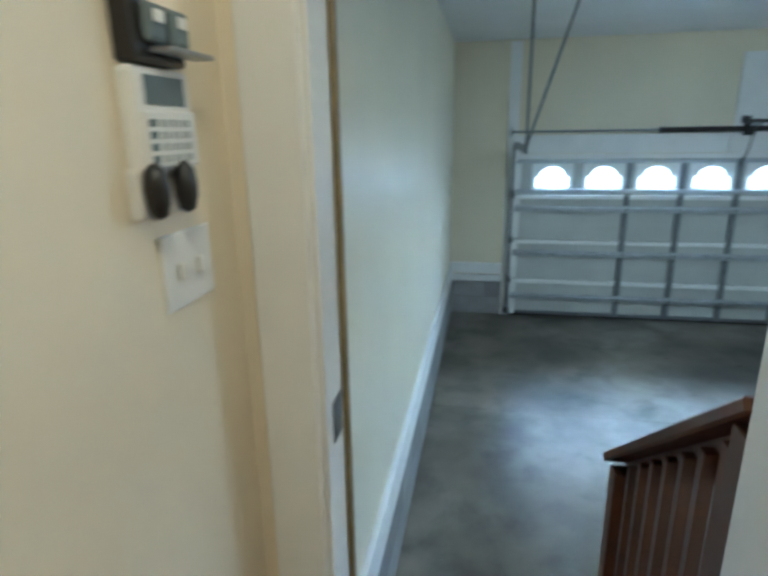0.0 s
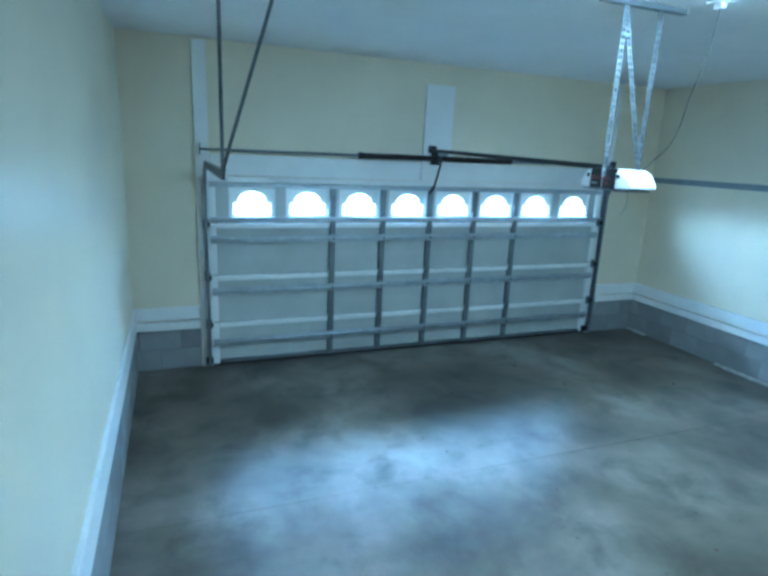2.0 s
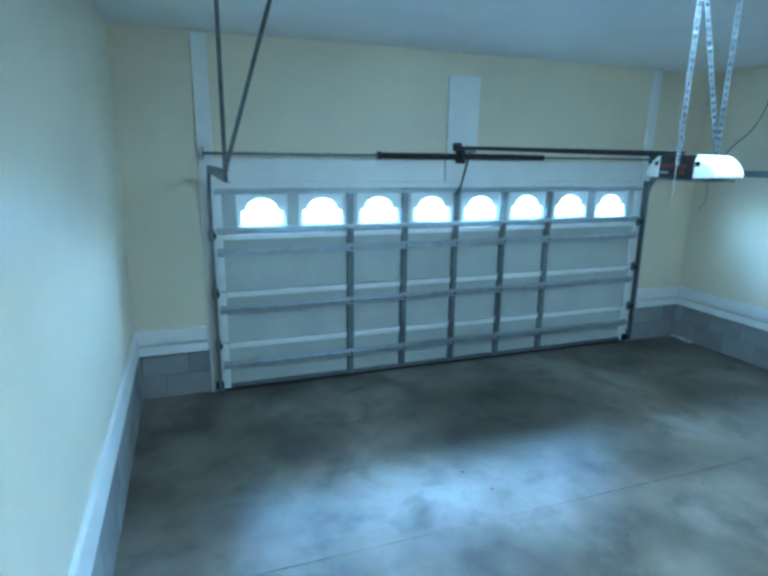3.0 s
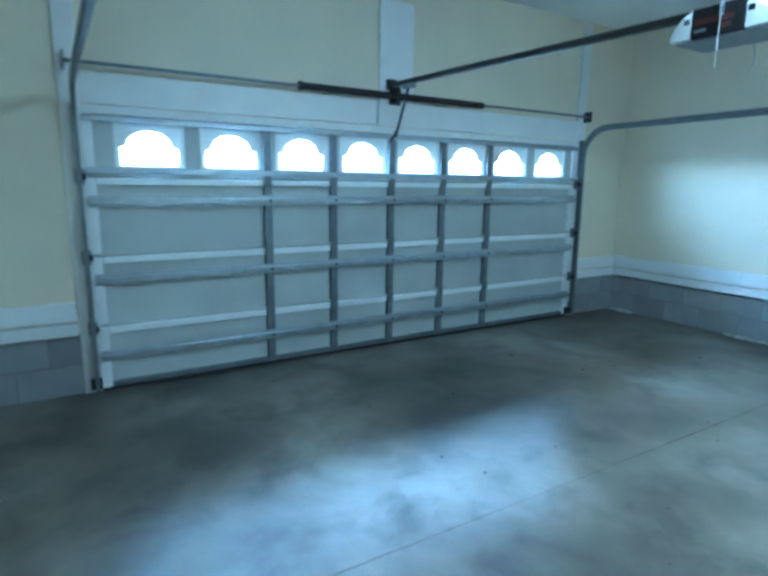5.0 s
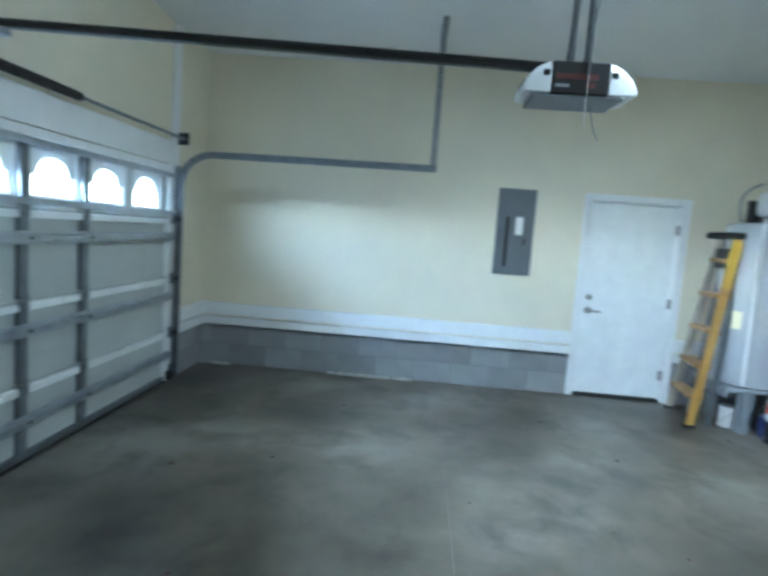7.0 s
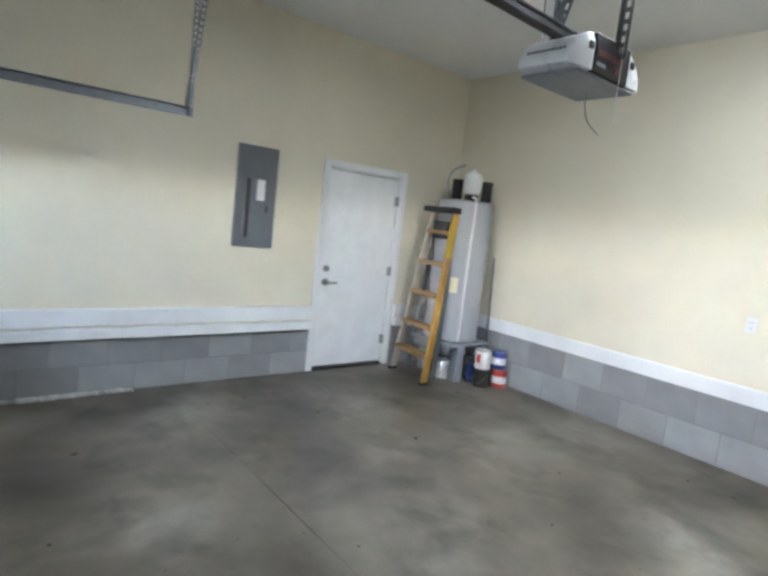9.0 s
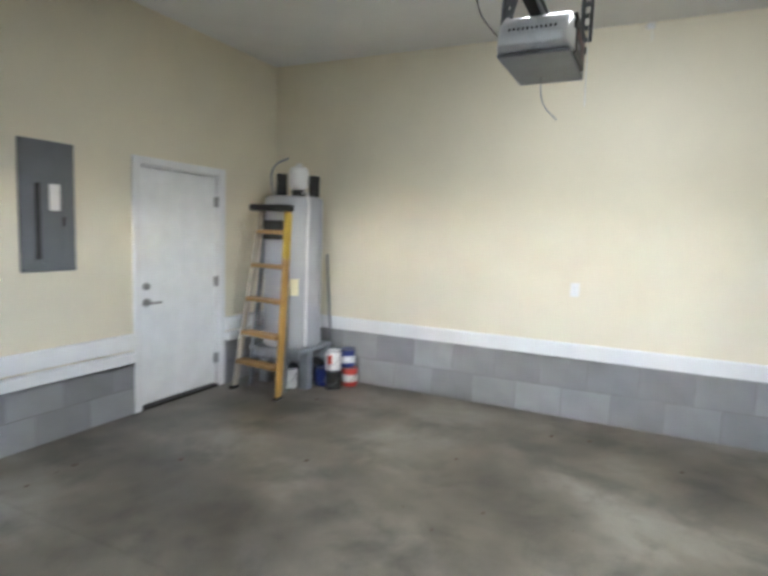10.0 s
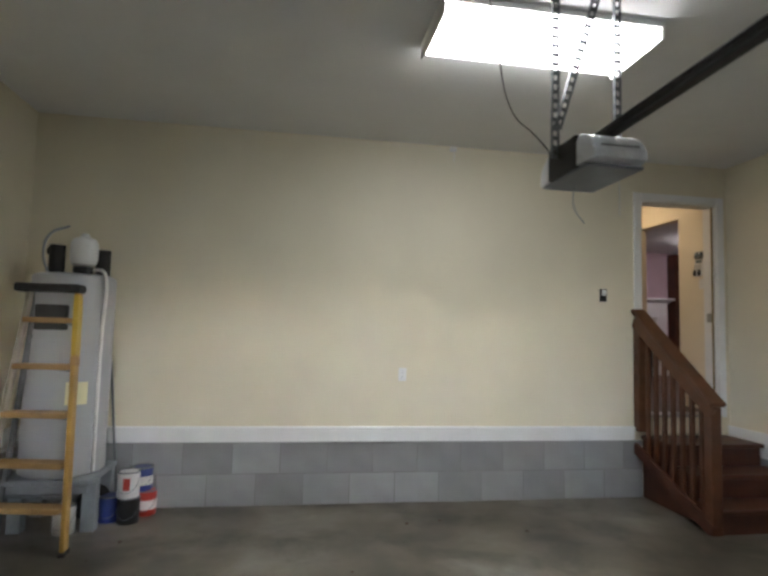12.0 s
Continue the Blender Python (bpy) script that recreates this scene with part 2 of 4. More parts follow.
floor = tagged(new("floor"), "stained grey concrete garage floor with a saw-cut joint", "floor", kind="structure")
part("slab", bm_box(-0.02, YS - 0.02, -0.12, XE + 0.02, 3.469, 0.0), CONC, floor)
part("slab", bm_box(-0.02, 3.473, -0.12, XE + 0.02, YN + 0.158, 0.0), CONC, floor)
part("joint_filler", bm_box(-0.02, 3.46, -0.12, XE + 0.02, 3.48, -0.006), MORTAR, floor)

T = 0.16
wall_w = solid("wall_west", bm_box(-T, YS, 0, 0, YN, ZC), WALLW, "cream painted garage side wall beside the stairs", "wall", kind="structure")
wall_e = solid("wall_east", join(bm_box(XE, EY1, 0, XE + T, YN, ZC), bm_box(XE, YS - T, 0, XE + T, EY0, ZC), bm_box(XE, EY0, ETOP, XE + T, EY1, ZC)),
               WALL, "cream painted garage wall with a white side door", "wall", kind="structure")
wall_s = solid("wall_south", join(bm_box(DX1, YS - T, 0, XE, YS, ZC), bm_box(-T, YS - T, 0, DX0, YS, ZC),
                                  bm_box(DX0, YS - T, DTOP, DX1, YS, ZC), bm_box(DX0, YS - T, 0, DX1, YS, FL - 0.01)),
               WALL, "cream painted garage back wall with the house door", "wall", kind="structure")
wall_n = solid("wall_north", join(bm_box(-T, YN, 0, GX0 - 0.02, YN + 0.11, ZC), bm_box(GX1 + 0.02, YN, 0, XE + T, YN + 0.11, ZC),
                                  bm_box(GX0 - 0.02, YN, GH + 0.02, GX1 + 0.02, YN + 0.11, ZC)),
               WALL, "cream painted wall around the garage door", "wall", kind="structure")
solid("ceiling", bm_box(-T, YS - T, ZC, XE + T, YN + 0.2, ZC + 0.15), CEIL, "plain white painted garage ceiling", "ceiling", kind="structure")


# unseen eave, sized to cut off sky light from steep angles
solid("roof_eave", bm_box(-0.8, YN + 0.11, ZC - 0.05, XE + 0.8, YN + 1.62, ZC + 0.12, 0.01), TRIM, "unseen white eave added to keep high sky light off the door windows", "eave", kind="structure")


# white boards above the blocks, with a proud lower edge
def ledge(name, run, label, plain=False, flat=False):
    ob = tagged(new(name), label, "trim", kind="structure")
    for kind, z0, z1, d in (("board", ZB, 0.640, 0.022), ("cap", 0.640, 0.668, 0.028)) if flat else (("board", 0.533, 0.632, 0.034), ("cap", 0.632, 0.662, 0.044)) if plain else (("lower_board", ZB, 0.520, 0.070), ("upper_board", 0.540, 0.668, 0.045)):
        for x0, y0, x1, y1, (nx, ny) in run:
            b = bm_box(min(x0, x1 + nx * d), min(y0, y1 + ny * d), z0, max(x1, x0 + nx * d), max(y1, y0 + ny * d), z1, 0.004)
            part(kind, b, TRIM, ob)
    return ob


ledge("trim_east", [(XE, EY1 + 0.065, XE, YN - 0.05, (-1, 0)), (XE, YS + 0.05, XE, EY0 - 0.065, (-1, 0))], "white painted board along the top of the blocks")
ledge("trim_south", [(1.05, YS, XE, YS, (0, 1))], "white painted board along the back wall blocks", True)
ledge("trim_west", [(0, YS + 0.0, 0, YN - 0.05, (1, 0))], "white painted board along the side wall blocks", flat=True)
ledge("trim_north", [(0.0, YN, GX0 - 0.12, YN, (0, -1)), (GX1 + 0.12, YN, XE, YN, (0, -1))], "white painted board beside the garage door")

# boards that frame and back the garage door
gtrim = tagged(new("trim_garage_door"), "white boards framing the garage door opening", "trim", kind="structure")
part("jamb_board", bm_box(GX0 - 0.11, YN - 0.03, 0, GX0 + 0.02, YN, ZC - 0.02, 0.003), TRIM, gtrim)
part("jamb_board", bm_box(GX1 - 0.02, YN - 0.03, 0, GX1 + 0.11, YN, ZC - 0.02, 0.003), TRIM, gtrim)
part("header_strip", bm_box(GX0 + 0.022, YN - 0.020, GH, GX1 - 0.022, YN, GH + 0.055, 0.003), TRIM, gtrim)
part("header_board", bm_box(GX0 + 0.022, YN - 0.026, GH + 0.062, 3.026, YN, 2.21, 0.003), TRIM, gtrim)
part("header_board", bm_box(3.036, YN - 0.026, GH + 0.062, GX1 - 0.022, YN, 2.21, 0.003), TRIM, gtrim)
part("stop_moulding", bm_box(GX0 - 0.02, YN + 0.055, GH - 0.03, GX1 + 0.02, YN + 0.09, GH + 0.02), TRIM, gtrim)
part("stop_moulding", bm_box(GX0 - 0.02, YN + 0.055, 0, GX0 + 0.03, YN + 0.09, GH - 0.031), TRIM, gtrim)
part("stop_moulding", bm_box(GX1 - 0.03, YN + 0.055, 0, GX1 + 0.02, YN + 0.09, GH - 0.031), TRIM, gtrim)
part("spring_board", bm_box(3.05, YN - 0.036, 2.0, 3.39, YN - 0.027, ZC - 0.22, 0.002), TRIM, gtrim)
part("spring_board", bm_box(3.05, YN - 0.027, 2.212, 3.39, YN, ZC - 0.22, 0.002), TRIM, gtrim)


# ---- garage door ----
gdoor = thing("garage_door", "closed sectional garage door with eight arched windows and steel struts", "garage door", (GX, YN, 0))
YD = YN + 0.005                 # inner face of the panels
SB = [0.0, 0.475, 0.98, 1.525, GH]          # section joints
PITCH = 0.579
WX = [GX + 0.02 + PITCH * (k - 3.5) for k in range(8)]
STX = [GX + PITCH * k for k in (-2, -1, 0, 1, 2)]


def arch(cx, w, z0, zs, zt, n=10):
    """Outline of a window with stepped shoulders and a round head."""
    out = [(cx - w / 2, z0), (cx + w / 2, z0), (cx + w / 2, zs), (cx + w * 0.39, zs + 0.010)]
    r = w * 0.385
    for k in range(1, n):
        a = math.pi * k / n
        out.append((cx + r * math.cos(a), zs + 0.012 + (zt - zs - 0.012) * math.sin(a) ** 0.92))
    out += [(cx - w * 0.39, zs + 0.010), (cx - w / 2, zs)]
    return out


def bm_holed(outer, inner, y0, y1):
    b = bmesh.new()
    for ring in (outer, inner):
        vs = [b.verts.new((u, y0, v)) for u, v in ring]
        for k in range(len(vs)):
            b.edges.new((vs[k], vs[(k + 1) % len(vs)]))
    bmesh.ops.triangle_fill(b, edges=b.edges[:], use_beauty=True)
    r = bmesh.ops.extrude_face_region(b, geom=b.faces[:])
    for v in r["geom"]:
        if isinstance(v, bmesh.types.BMVert):
            v.co.y = y1
    return b


for k in range(3):
    z0, z1 = SB[k] + 0.015 * (k == 0), SB[k + 1]
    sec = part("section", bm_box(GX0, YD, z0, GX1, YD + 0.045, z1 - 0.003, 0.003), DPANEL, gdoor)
    # folded lip along the top of each section, in the bays between the stiles
    xs = [GX0 + 0.04, *STX, GX1 - 0.04]
    for a, c in zip(xs, xs[1:]):
        part("section_lip", bm_prism([(YD, z1 - 0.052), (YD - 0.034, z1 - 0.052), (YD - 0.034, z1 - 0.012), (YD - 0.030, z1 - 0.008), (YD, z1 - 0.008)], "x", a + 0.036, c - 0.036), DWHITE, sec, "white folded lip")
        for zz in (0.30, 0.36, 0.66, 0.72):
            part("emboss_line", bm_box(a + 0.05, YD - 0.0035, z0 + zz * (z1 - z0), c - 0.05, YD, z0 + zz * (z1 - z0) + 0.006), DPANEL, sec)
    part("joint_seal", bm_box(GX0 + 0.002, YD + 0.012, z1 - 0.02, GX1 - 0.002, YD + 0.030, z1 + 0.02), RUBBER, sec)
W0, W1 = SB[3] + 0.055, GH - 0.045
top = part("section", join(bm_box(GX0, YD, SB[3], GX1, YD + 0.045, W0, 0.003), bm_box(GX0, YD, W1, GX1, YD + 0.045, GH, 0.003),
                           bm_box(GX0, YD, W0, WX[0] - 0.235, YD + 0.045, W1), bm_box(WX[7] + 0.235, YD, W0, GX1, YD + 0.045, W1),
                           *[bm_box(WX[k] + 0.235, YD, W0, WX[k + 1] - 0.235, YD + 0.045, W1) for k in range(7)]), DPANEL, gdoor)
for cx in WX:
    win = part("window_frame", bm_holed([(cx - 0.235, W0), (cx + 0.235, W0), (cx + 0.235, W1), (cx - 0.235, W1)],
                                        arch(cx, 0.38, 1.612, 1.728, 1.846), YD + 0.012, YD + 0.034), DWHITE, gdoor, "white arched window insert")
    pane = part("pane", bm_box(cx - 0.22, YD + 0.036, W0 + 0.012, cx + 0.22, YD + 0.040, W1 - 0.012), GLASS, win)
    pane.visible_shadow = False
    rim = [(cx - 0.235, W0), (cx + 0.235, W0), (cx + 0.235, W1), (cx - 0.235, W1)]
    inner = [(cx - 0.218, W0 + 0.017), (cx + 0.218, W0 + 0.017), (cx + 0.218, W1 - 0.017), (cx - 0.218, W1 - 0.017)]
    part("rim", bm_holed(rim, inner, YD - 0.004, YD + 0.0115), DWHITE, win)
# vertical stiles, end stiles and struts
for x in STX:
    for k in range(4):
        part("stile", bm_box(x - 0.032, YD - 0.040, SB[k] + 0.02, x + 0.032, YD - 0.001, SB[k + 1] - 0.01, 0.004), GALV, gdoor)
for x in (GX0 + 0.035, GX1 - 0.035):
    for k in range(4):
        st = part("end_stile", bm_box(x - 0.034, YD - 0.042, SB[k] + 0.02, x + 0.034, YD - 0.001, SB[k + 1] - 0.01, 0.004), DWHITE, gdoor)
for z, h in ((0.262, 0.078), (0.815, 0.078), (1.36, 0.078)):
    strut = part("strut", bm_prism([(YD - 0.042, z - h / 2), (YD - 0.052, z - h / 2), (YD - 0.052, z - h / 2 + 0.018), (YD - 0.078, z - h / 2 + 0.024), (YD - 0.078, z + h / 2 - 0.024),
                                    (YD - 0.052, z + h / 2 - 0.018), (YD - 0.052, z + h / 2), (YD - 0.042, z + h / 2)], "x", GX0 + 0.01, GX1 - 0.01), STRUT, gdoor, "bright galvanised steel strut")
    for x in STX:
        part("bolt", bm_tube((x, YD - 0.076, z), (x, YD - 0.085, z), 0.011, n=6), BLACK, strut)
part("strut", bm_box(GX0 + 0.01, YD - 0.060, SB[3] + 0.024, GX1 - 0.01, YD - 0.041, SB[3] + 0.066, 0.004), STRUT, gdoor, "bright galvanised steel strut")
part("strut", bm_box(GX0 + 0.01, YD - 0.060, GH - 0.050, GX1 - 0.01, YD - 0.041, GH - 0.012, 0.004), STRUT, gdoor, "bright galvanised steel strut")
part("bottom_rail", bm_box(GX0, YD - 0.035, 0.022, GX1, YD, 0.06, 0.004), GALV, gdoor)
part("bottom_seal", bm_box(GX0, YD - 0.045, 0.0, GX1, YD + 0.04, 0.024, 0.008, 2), RUBBER, gdoor)
for x, s in ((GX0 - 0.012, -1), (GX1 + 0.012, 1)):
    for k in range(1, 4):
        r = part("roller_hinge", bm_box(x - 0.045, YD - 0.075, SB[k] - 0.05, x + 0.012, YD - 0.043, SB[k] + 0.05, 0.006), GALV, gdoor)
        part("roller", bm_tube((x - 0.02, YD - 0.09, SB[k]), (x + 0.02, YD - 0.09, SB[k]), 0.022, n=12), BLACK, r)
    part("bottom_bracket", bm_box(x - 0.06, YD - 0.085, 0.03, x + 0.012, YD - 0.043, 0.11, 0.006), BLACK, gdoor)
for x in STX:
    for k in (1, 2, 3):
        part("hinge", bm_box(x - 0.028, YD - 0.052, SB[k] - 0.045, x + 0.028, YD - 0.041, SB[k] + 0.045, 0.003), GALV, gdoor)


# tracks with the curve, and their hangers
def track(x, side):
    tr = thing("door_track", "galvanised overhead garage door track with ceiling hanger", "track", (x, YN, 0), group="garage door tracks")
    R, ys, zt = 0.30, YD - 0.09, 2.12
    path = [(ys, 0.03), (ys, zt - R)]
    path += [(ys - R + R * math.cos(a), zt - R + R * math.sin(a)) for a in (math.pi / 2 * k / 8 for k in range(1, 9))]
    path += [(3.66, zt + 0.01)]
    bms = []
    for (a, c), (d, e) in zip(path, path[1:]):
        p, q = Vector((x, a, c)), Vector((x, d, e))
        z = (q - p).normalized()
        nrm = Vector((1, 0, 0)).cross(z)
        for off, w, dd in ((0.0, 0.004, 0.056), (0.014, 0.026, 0.004), (-0.014, 0.026, 0.004)):
            if dd > 0.05:
                bms.append(bm_beam(p + Vector((side * 0.014, 0, 0)), q + Vector((side * 0.014, 0, 0)), w, dd))
            else:
                sh = nrm * (0.028 if off > 0 else -0.028)
                bms.append(bm_beam(p + sh, q + sh, w, dd))
    part("rail", join(*bms), GALV, tr)
    part("flag_bracket", bm_box(x - 0.005, YN - 0.085, 1.6, x, YN - 0.0305, 2.0), GALV, tr)
    part("track_bracket", bm_box(x - 0.005, YN - 0.085, 0.1, x, YN - 0.0305, 0.16), GALV, tr)
    # hanger: an upright and a slanted strap under a ceiling angle
    part("hanger_strap", perforated((x, 3.68, zt - 0.02), (x, 3.68, ZC - 0.03), 0.034, (0, 1, 0)), GALV, tr)
    part("hanger_strap", perforated((x, 3.70, zt + 0.03), (x - side * 0.33, 3.70, ZC - 0.03), 0.034, (0, 1, 0)), GALV, tr)
    part("ceiling_angle", bm_box(min(x - side * 0.45, x + side * 0.22), 3.665, ZC - 0.035, max(x - side * 0.45, x + side * 0.22), 3.71, ZC, 0.003), GALV, tr)
    return tr


def perforated(p, q, w, side, pitch=0.038):
    """Punched angle iron: two edges with cross webs between the holes, and a return flange."""
    p, q, s = Vector(p), Vector(q), Vector(side).normalized()
    z = (q - p).normalized()
    s = (s - z * s.dot(z)).normalized()
    t = z.cross(s)
    L = (q - p).length
    out = [bm_beam(p + s * k * w * 0.36, q + s * k * w * 0.36, w * 0.28, 0.003, s) for k in (-1, 1)]
    n = int(L / pitch)
    for k in range(n + 1):
        a = p + z * (L * k / n) * 0.985
        out.append(bm_beam(a, a + z * pitch * 0.42, w * 0.5, 0.0028, s))
    out.append(bm_beam(p + s * w / 2 + t * w * 0.25, q + s * w / 2 + t * w * 0.25, 0.003, w * 0.5, s))
    return join(*out)


track(GX0 - 0.03, -1)
track(GX1 + 0.03, 1)

# torsion shaft with its spring
ZS, YSH = 2.25, YN - 0.085
shaft = thing("torsion_shaft", "thin steel torsion shaft with dark coil spring above the door", "spring", (GX, YN, ZS))
part("shaft", bm_tube((GX0 - 0.06, YSH, ZS), (GX1 + 0.06, YSH, ZS), 0.0125), GALV, shaft)
part("spring", join(bm_tube((2.30, YSH, ZS), (3.17, YSH, ZS), 0.026), bm_tube((3.22, YSH, ZS), (4.17, YSH, ZS), 0.026)), SPRING, shaft, "dark oiled coil spring")
for x0, x1 in ((2.31, 3.16), (3.23, 4.16)):
    coil = [bm_tube((x0 + (x1 - x0) * k / 50, YSH, ZS), (x0 + (x1 - x0) * k / 50 + 0.008, YSH, ZS), 0.0295, n=12) for k in range(51)]
    part("spring_coil", join(*coil), SPRING, shaft)
part("centre_bracket", join(bm_box(3.17, YSH - 0.03, ZS - 0.05, 3.22, YSH + 0.03, ZS + 0.05, 0.004), bm_box(3.14, YSH + 0.03, ZS - 0.07, 3.25, YN - 0.037, ZS + 0.09, 0.004)), BLACK, shaft)
for x in (2.28, 4.175):
    part("winding_cone", bm_tube((x, YSH, ZS), (x + 0.03, YSH, ZS), 0.036), BLACK, shaft)
for x, s in ((GX0 - 0.02, 1), (GX1 + 0.02, -1)):
    part("cable_drum", bm_lathe([(0.02, -0.04), (0.058, -0.04), (0.062, -0.026), (0.050, -0.018), (0.050, 0.024), (0.062, 0.032), (0.02, 0.04)], 20), BLACK, shaft)
    dr = shaft.children[-1]
    dr.matrix_world = Matrix.Translation((x, YSH, ZS)) @ Euler((0, math.pi / 2, 0)).to_matrix().to_4x4()
    part("end_bearing_plate", bm_box(x - s * 0.045 - 0.003, YSH - 0.05, ZS - 0.055, x - s * 0.045 + 0.003, YN - 0.031, ZS + 0.055, 0.001), BLACK, shaft)

# ---- garage door opener ----
OX, OY0, OY1, OZ0, OZ1 = 3.145, 2.978, 3.372, 2.140, 2.262
op = thing("garage_door_opener", "ceiling-hung opener with black housing and white light lenses", "door opener", (OX, 3.160, ZC))
part("housing", bm_box(OX - 0.122, 3.062, OZ0, OX + 0.122, 3.284, OZ1 + 0.004, 0.006, 2), BLACK, op, "black housing")
part("base_pan", bm_box(OX - 0.115, OY0 + 0.02, OZ0 - 0.012, OX + 0.115, OY1 - 0.02, OZ0 - 0.001, 0.004), GREYSTAND, op)


def lens(ya, yb):
    """Bulged light cover that narrows towards its outer end."""
    b = bmesh.new()
    rows = []
    for k in range(7):
        f = k / 6
        y = ya + (yb - ya) * f
        s = max(0.0, 1 - (f * 0.97) ** 1.6) ** 0.65
        ring = []
        w, h0, h1 = 0.120 * (0.80 + 0.20 * s), OZ0 + 0.004 + 0.03 * (1 - s) * 0.3, OZ0 + 0.004 + (OZ1 - OZ0) * (0.18 + 0.82 * s)
        for u, v in ((-1, 0), (1, 0), (1, 0.75), (0.88, 1), (-0.88, 1), (-1, 0.75)):
            ring.append(b.verts.new((OX + u * w, y, h0 + (h1 - h0) * v)))
        rows.append(ring)
    for a, c in zip(rows, rows[1:]):
        for i in range(6):
            b.faces.new((a[i], a[(i + 1) % 6], c[(i + 1) % 6], c[i]))
    b.faces.new(rows[0])
    b.faces.new(rows[-1][::-1])
    bmesh.ops.bevel(b, geom=[e for e in b.edges], offset=0.003, segments=1, affect="EDGES")
    return b


l1 = part("light_lens", lens(3.285, OY1 + 0.02), LENS, op, "frosted white light lens", smooth=True)
l2 = part("light_lens", lens(3.061, OY0 - 0.035), LENS, op, "frosted white light lens", smooth=True)
for k in range(11):
    part("vent_slot", bm_box(OX - 0.075 + k * 0.014, OY1 - 0.02, OZ0 + 0.050, OX - 0.068 + k * 0.014, OY1 + 0.012, OZ0 + 0.062), BLACK, l1)
for y in (3.040, 3.306):
    part("lens_catch", bm_box(OX - 0.124, y - 0.013, OZ1 - 0.055, OX - 0.114, y + 0.013, OZ1 - 0.03, 0.004), BLACK, op)
# maker's lettering, left as plain bars
RUST = material("red_print", (0.12, 0.035, 0.03), 0.4)
part("lettering_bar", bm_box(OX - 0.1245, 3.105, 2.196, OX - 0.1225, 3.27, 2.218), RUST, op)
part("lettering_bar", bm_box(OX - 0.1245, 3.215, 2.165, OX - 0.1225, 3.27, 2.177), GREYSTAND, op)
part("lettering_bar", bm_box(OX - 0.1245, 3.115, 2.165, OX - 0.1225, 3.155, 2.184), RUST, op)
for x in (OX - 0.135, OX + 0.135):
    part("hanger_strap", perforated((x, 3.150, OZ1 - 0.05), (x, 3.150, ZC - 0.03), 0.036, (1, 0, 0)), GALV, op)
part("hanger_strap", perforated((OX + 0.13, 3.162, OZ1 + 0.07), (OX - 0.13, 3.162, ZC - 0.04), 0.034, (1, 0, 0)), GALV, op)
part("ceiling_angle", bm_box(OX - 0.33, 3.130, ZC - 0.035, OX + 0.33, 3.175, ZC, 0.003), GALV, op)
part("rail", join(bm_beam((OX, 3.25, 2.266), (OX, YN - 0.06, 2.334), 0.042, 0.028, (1, 0, 0), 0.004), bm_beam((OX, 3.25, 2.283), (OX, YN - 0.06, 2.351), 0.052, 0.006, (1, 0, 0))), BLACK, op, "black drive rail")
part("rail_bracket", bm_box(OX - 0.04, YN - 0.09, 2.305, OX + 0.04, YN - 0.037, 2.385, 0.004), BLACK, op)
part("trolley", bm_box(OX - 0.03, YN - 0.41, 2.280, OX + 0.03, YN - 0.27, 2.313, 0.006), GREYSTAND, op)
part("door_arm", join(bm_beam((OX, YN - 0.34, 2.30), (OX, YN - 0.15, 1.90), 0.006, 0.032), bm_beam((OX, YN - 0.17, 1.95), (OX, YN - 0.062, 1.87), 0.008, 0.032)), BLACK, op)
curve_tube("release_cord", [(OX - 0.14, 3.150, 2.30), (OX - 0.142, 3.150, 2.12), (OX - 0.144, 3.150, 2.0)], 0.0018, PLASTIC, op)
curve_tube("antenna_wire", [(OX + 0.02, 3.090, OZ0), (OX + 0.01, 3.070, 2.04), (OX - 0.04, 3.060, 1.98)], 0.002, GREYSTAND, op)
plug = solid("ceiling_socket", join(bm_box(3.44, 2.86, ZC - 0.012, 3.53, 2.98, ZC, 0.004), bm_box(3.465, 2.89, ZC - 0.045, 3.505, 2.95, ZC - 0.012, 0.006)), PLASTIC, "white ceiling socket with a plug in it", "socket")
curve_tube("power_cord", [(3.485, 2.92, ZC - 0.04), (3.49, 2.95, ZC - 0.25), (3.47, 3.00, 2.75), (3.42, 3.06, 2.42), (3.35, 3.12, 2.31), (3.27, 3.13, 2.22)], 0.003, RUBBER, None,
           "thin dark power cord hanging to the opener", "cord")

# ---- ceiling light ----
cl = thing("ceiling_light", "lit wide fluorescent fixture with white diffuser on the ceiling", "ceiling light", (2.92, 2.28, ZC))
part("pan", bm_box(2.33, 2.02, ZC - 0.035, 3.59, 2.54, ZC, 0.006), TRIM, cl)
part("diffuser", bm_prism([(2.035, ZC - 0.036), (2.525, ZC - 0.036), (2.50, ZC - 0.085), (2.41, ZC - 0.10), (2.15, ZC - 0.10), (2.06, ZC - 0.085)], "x", 2.35, 3.57), TUBE, cl, "glowing white diffuser")
for x in (2.332, 3.572):
    part("end_cap", bm_box(x, 2.025, ZC - 0.105, x + 0.016, 2.535, ZC - 0.036, 0.004), TRIM, cl)

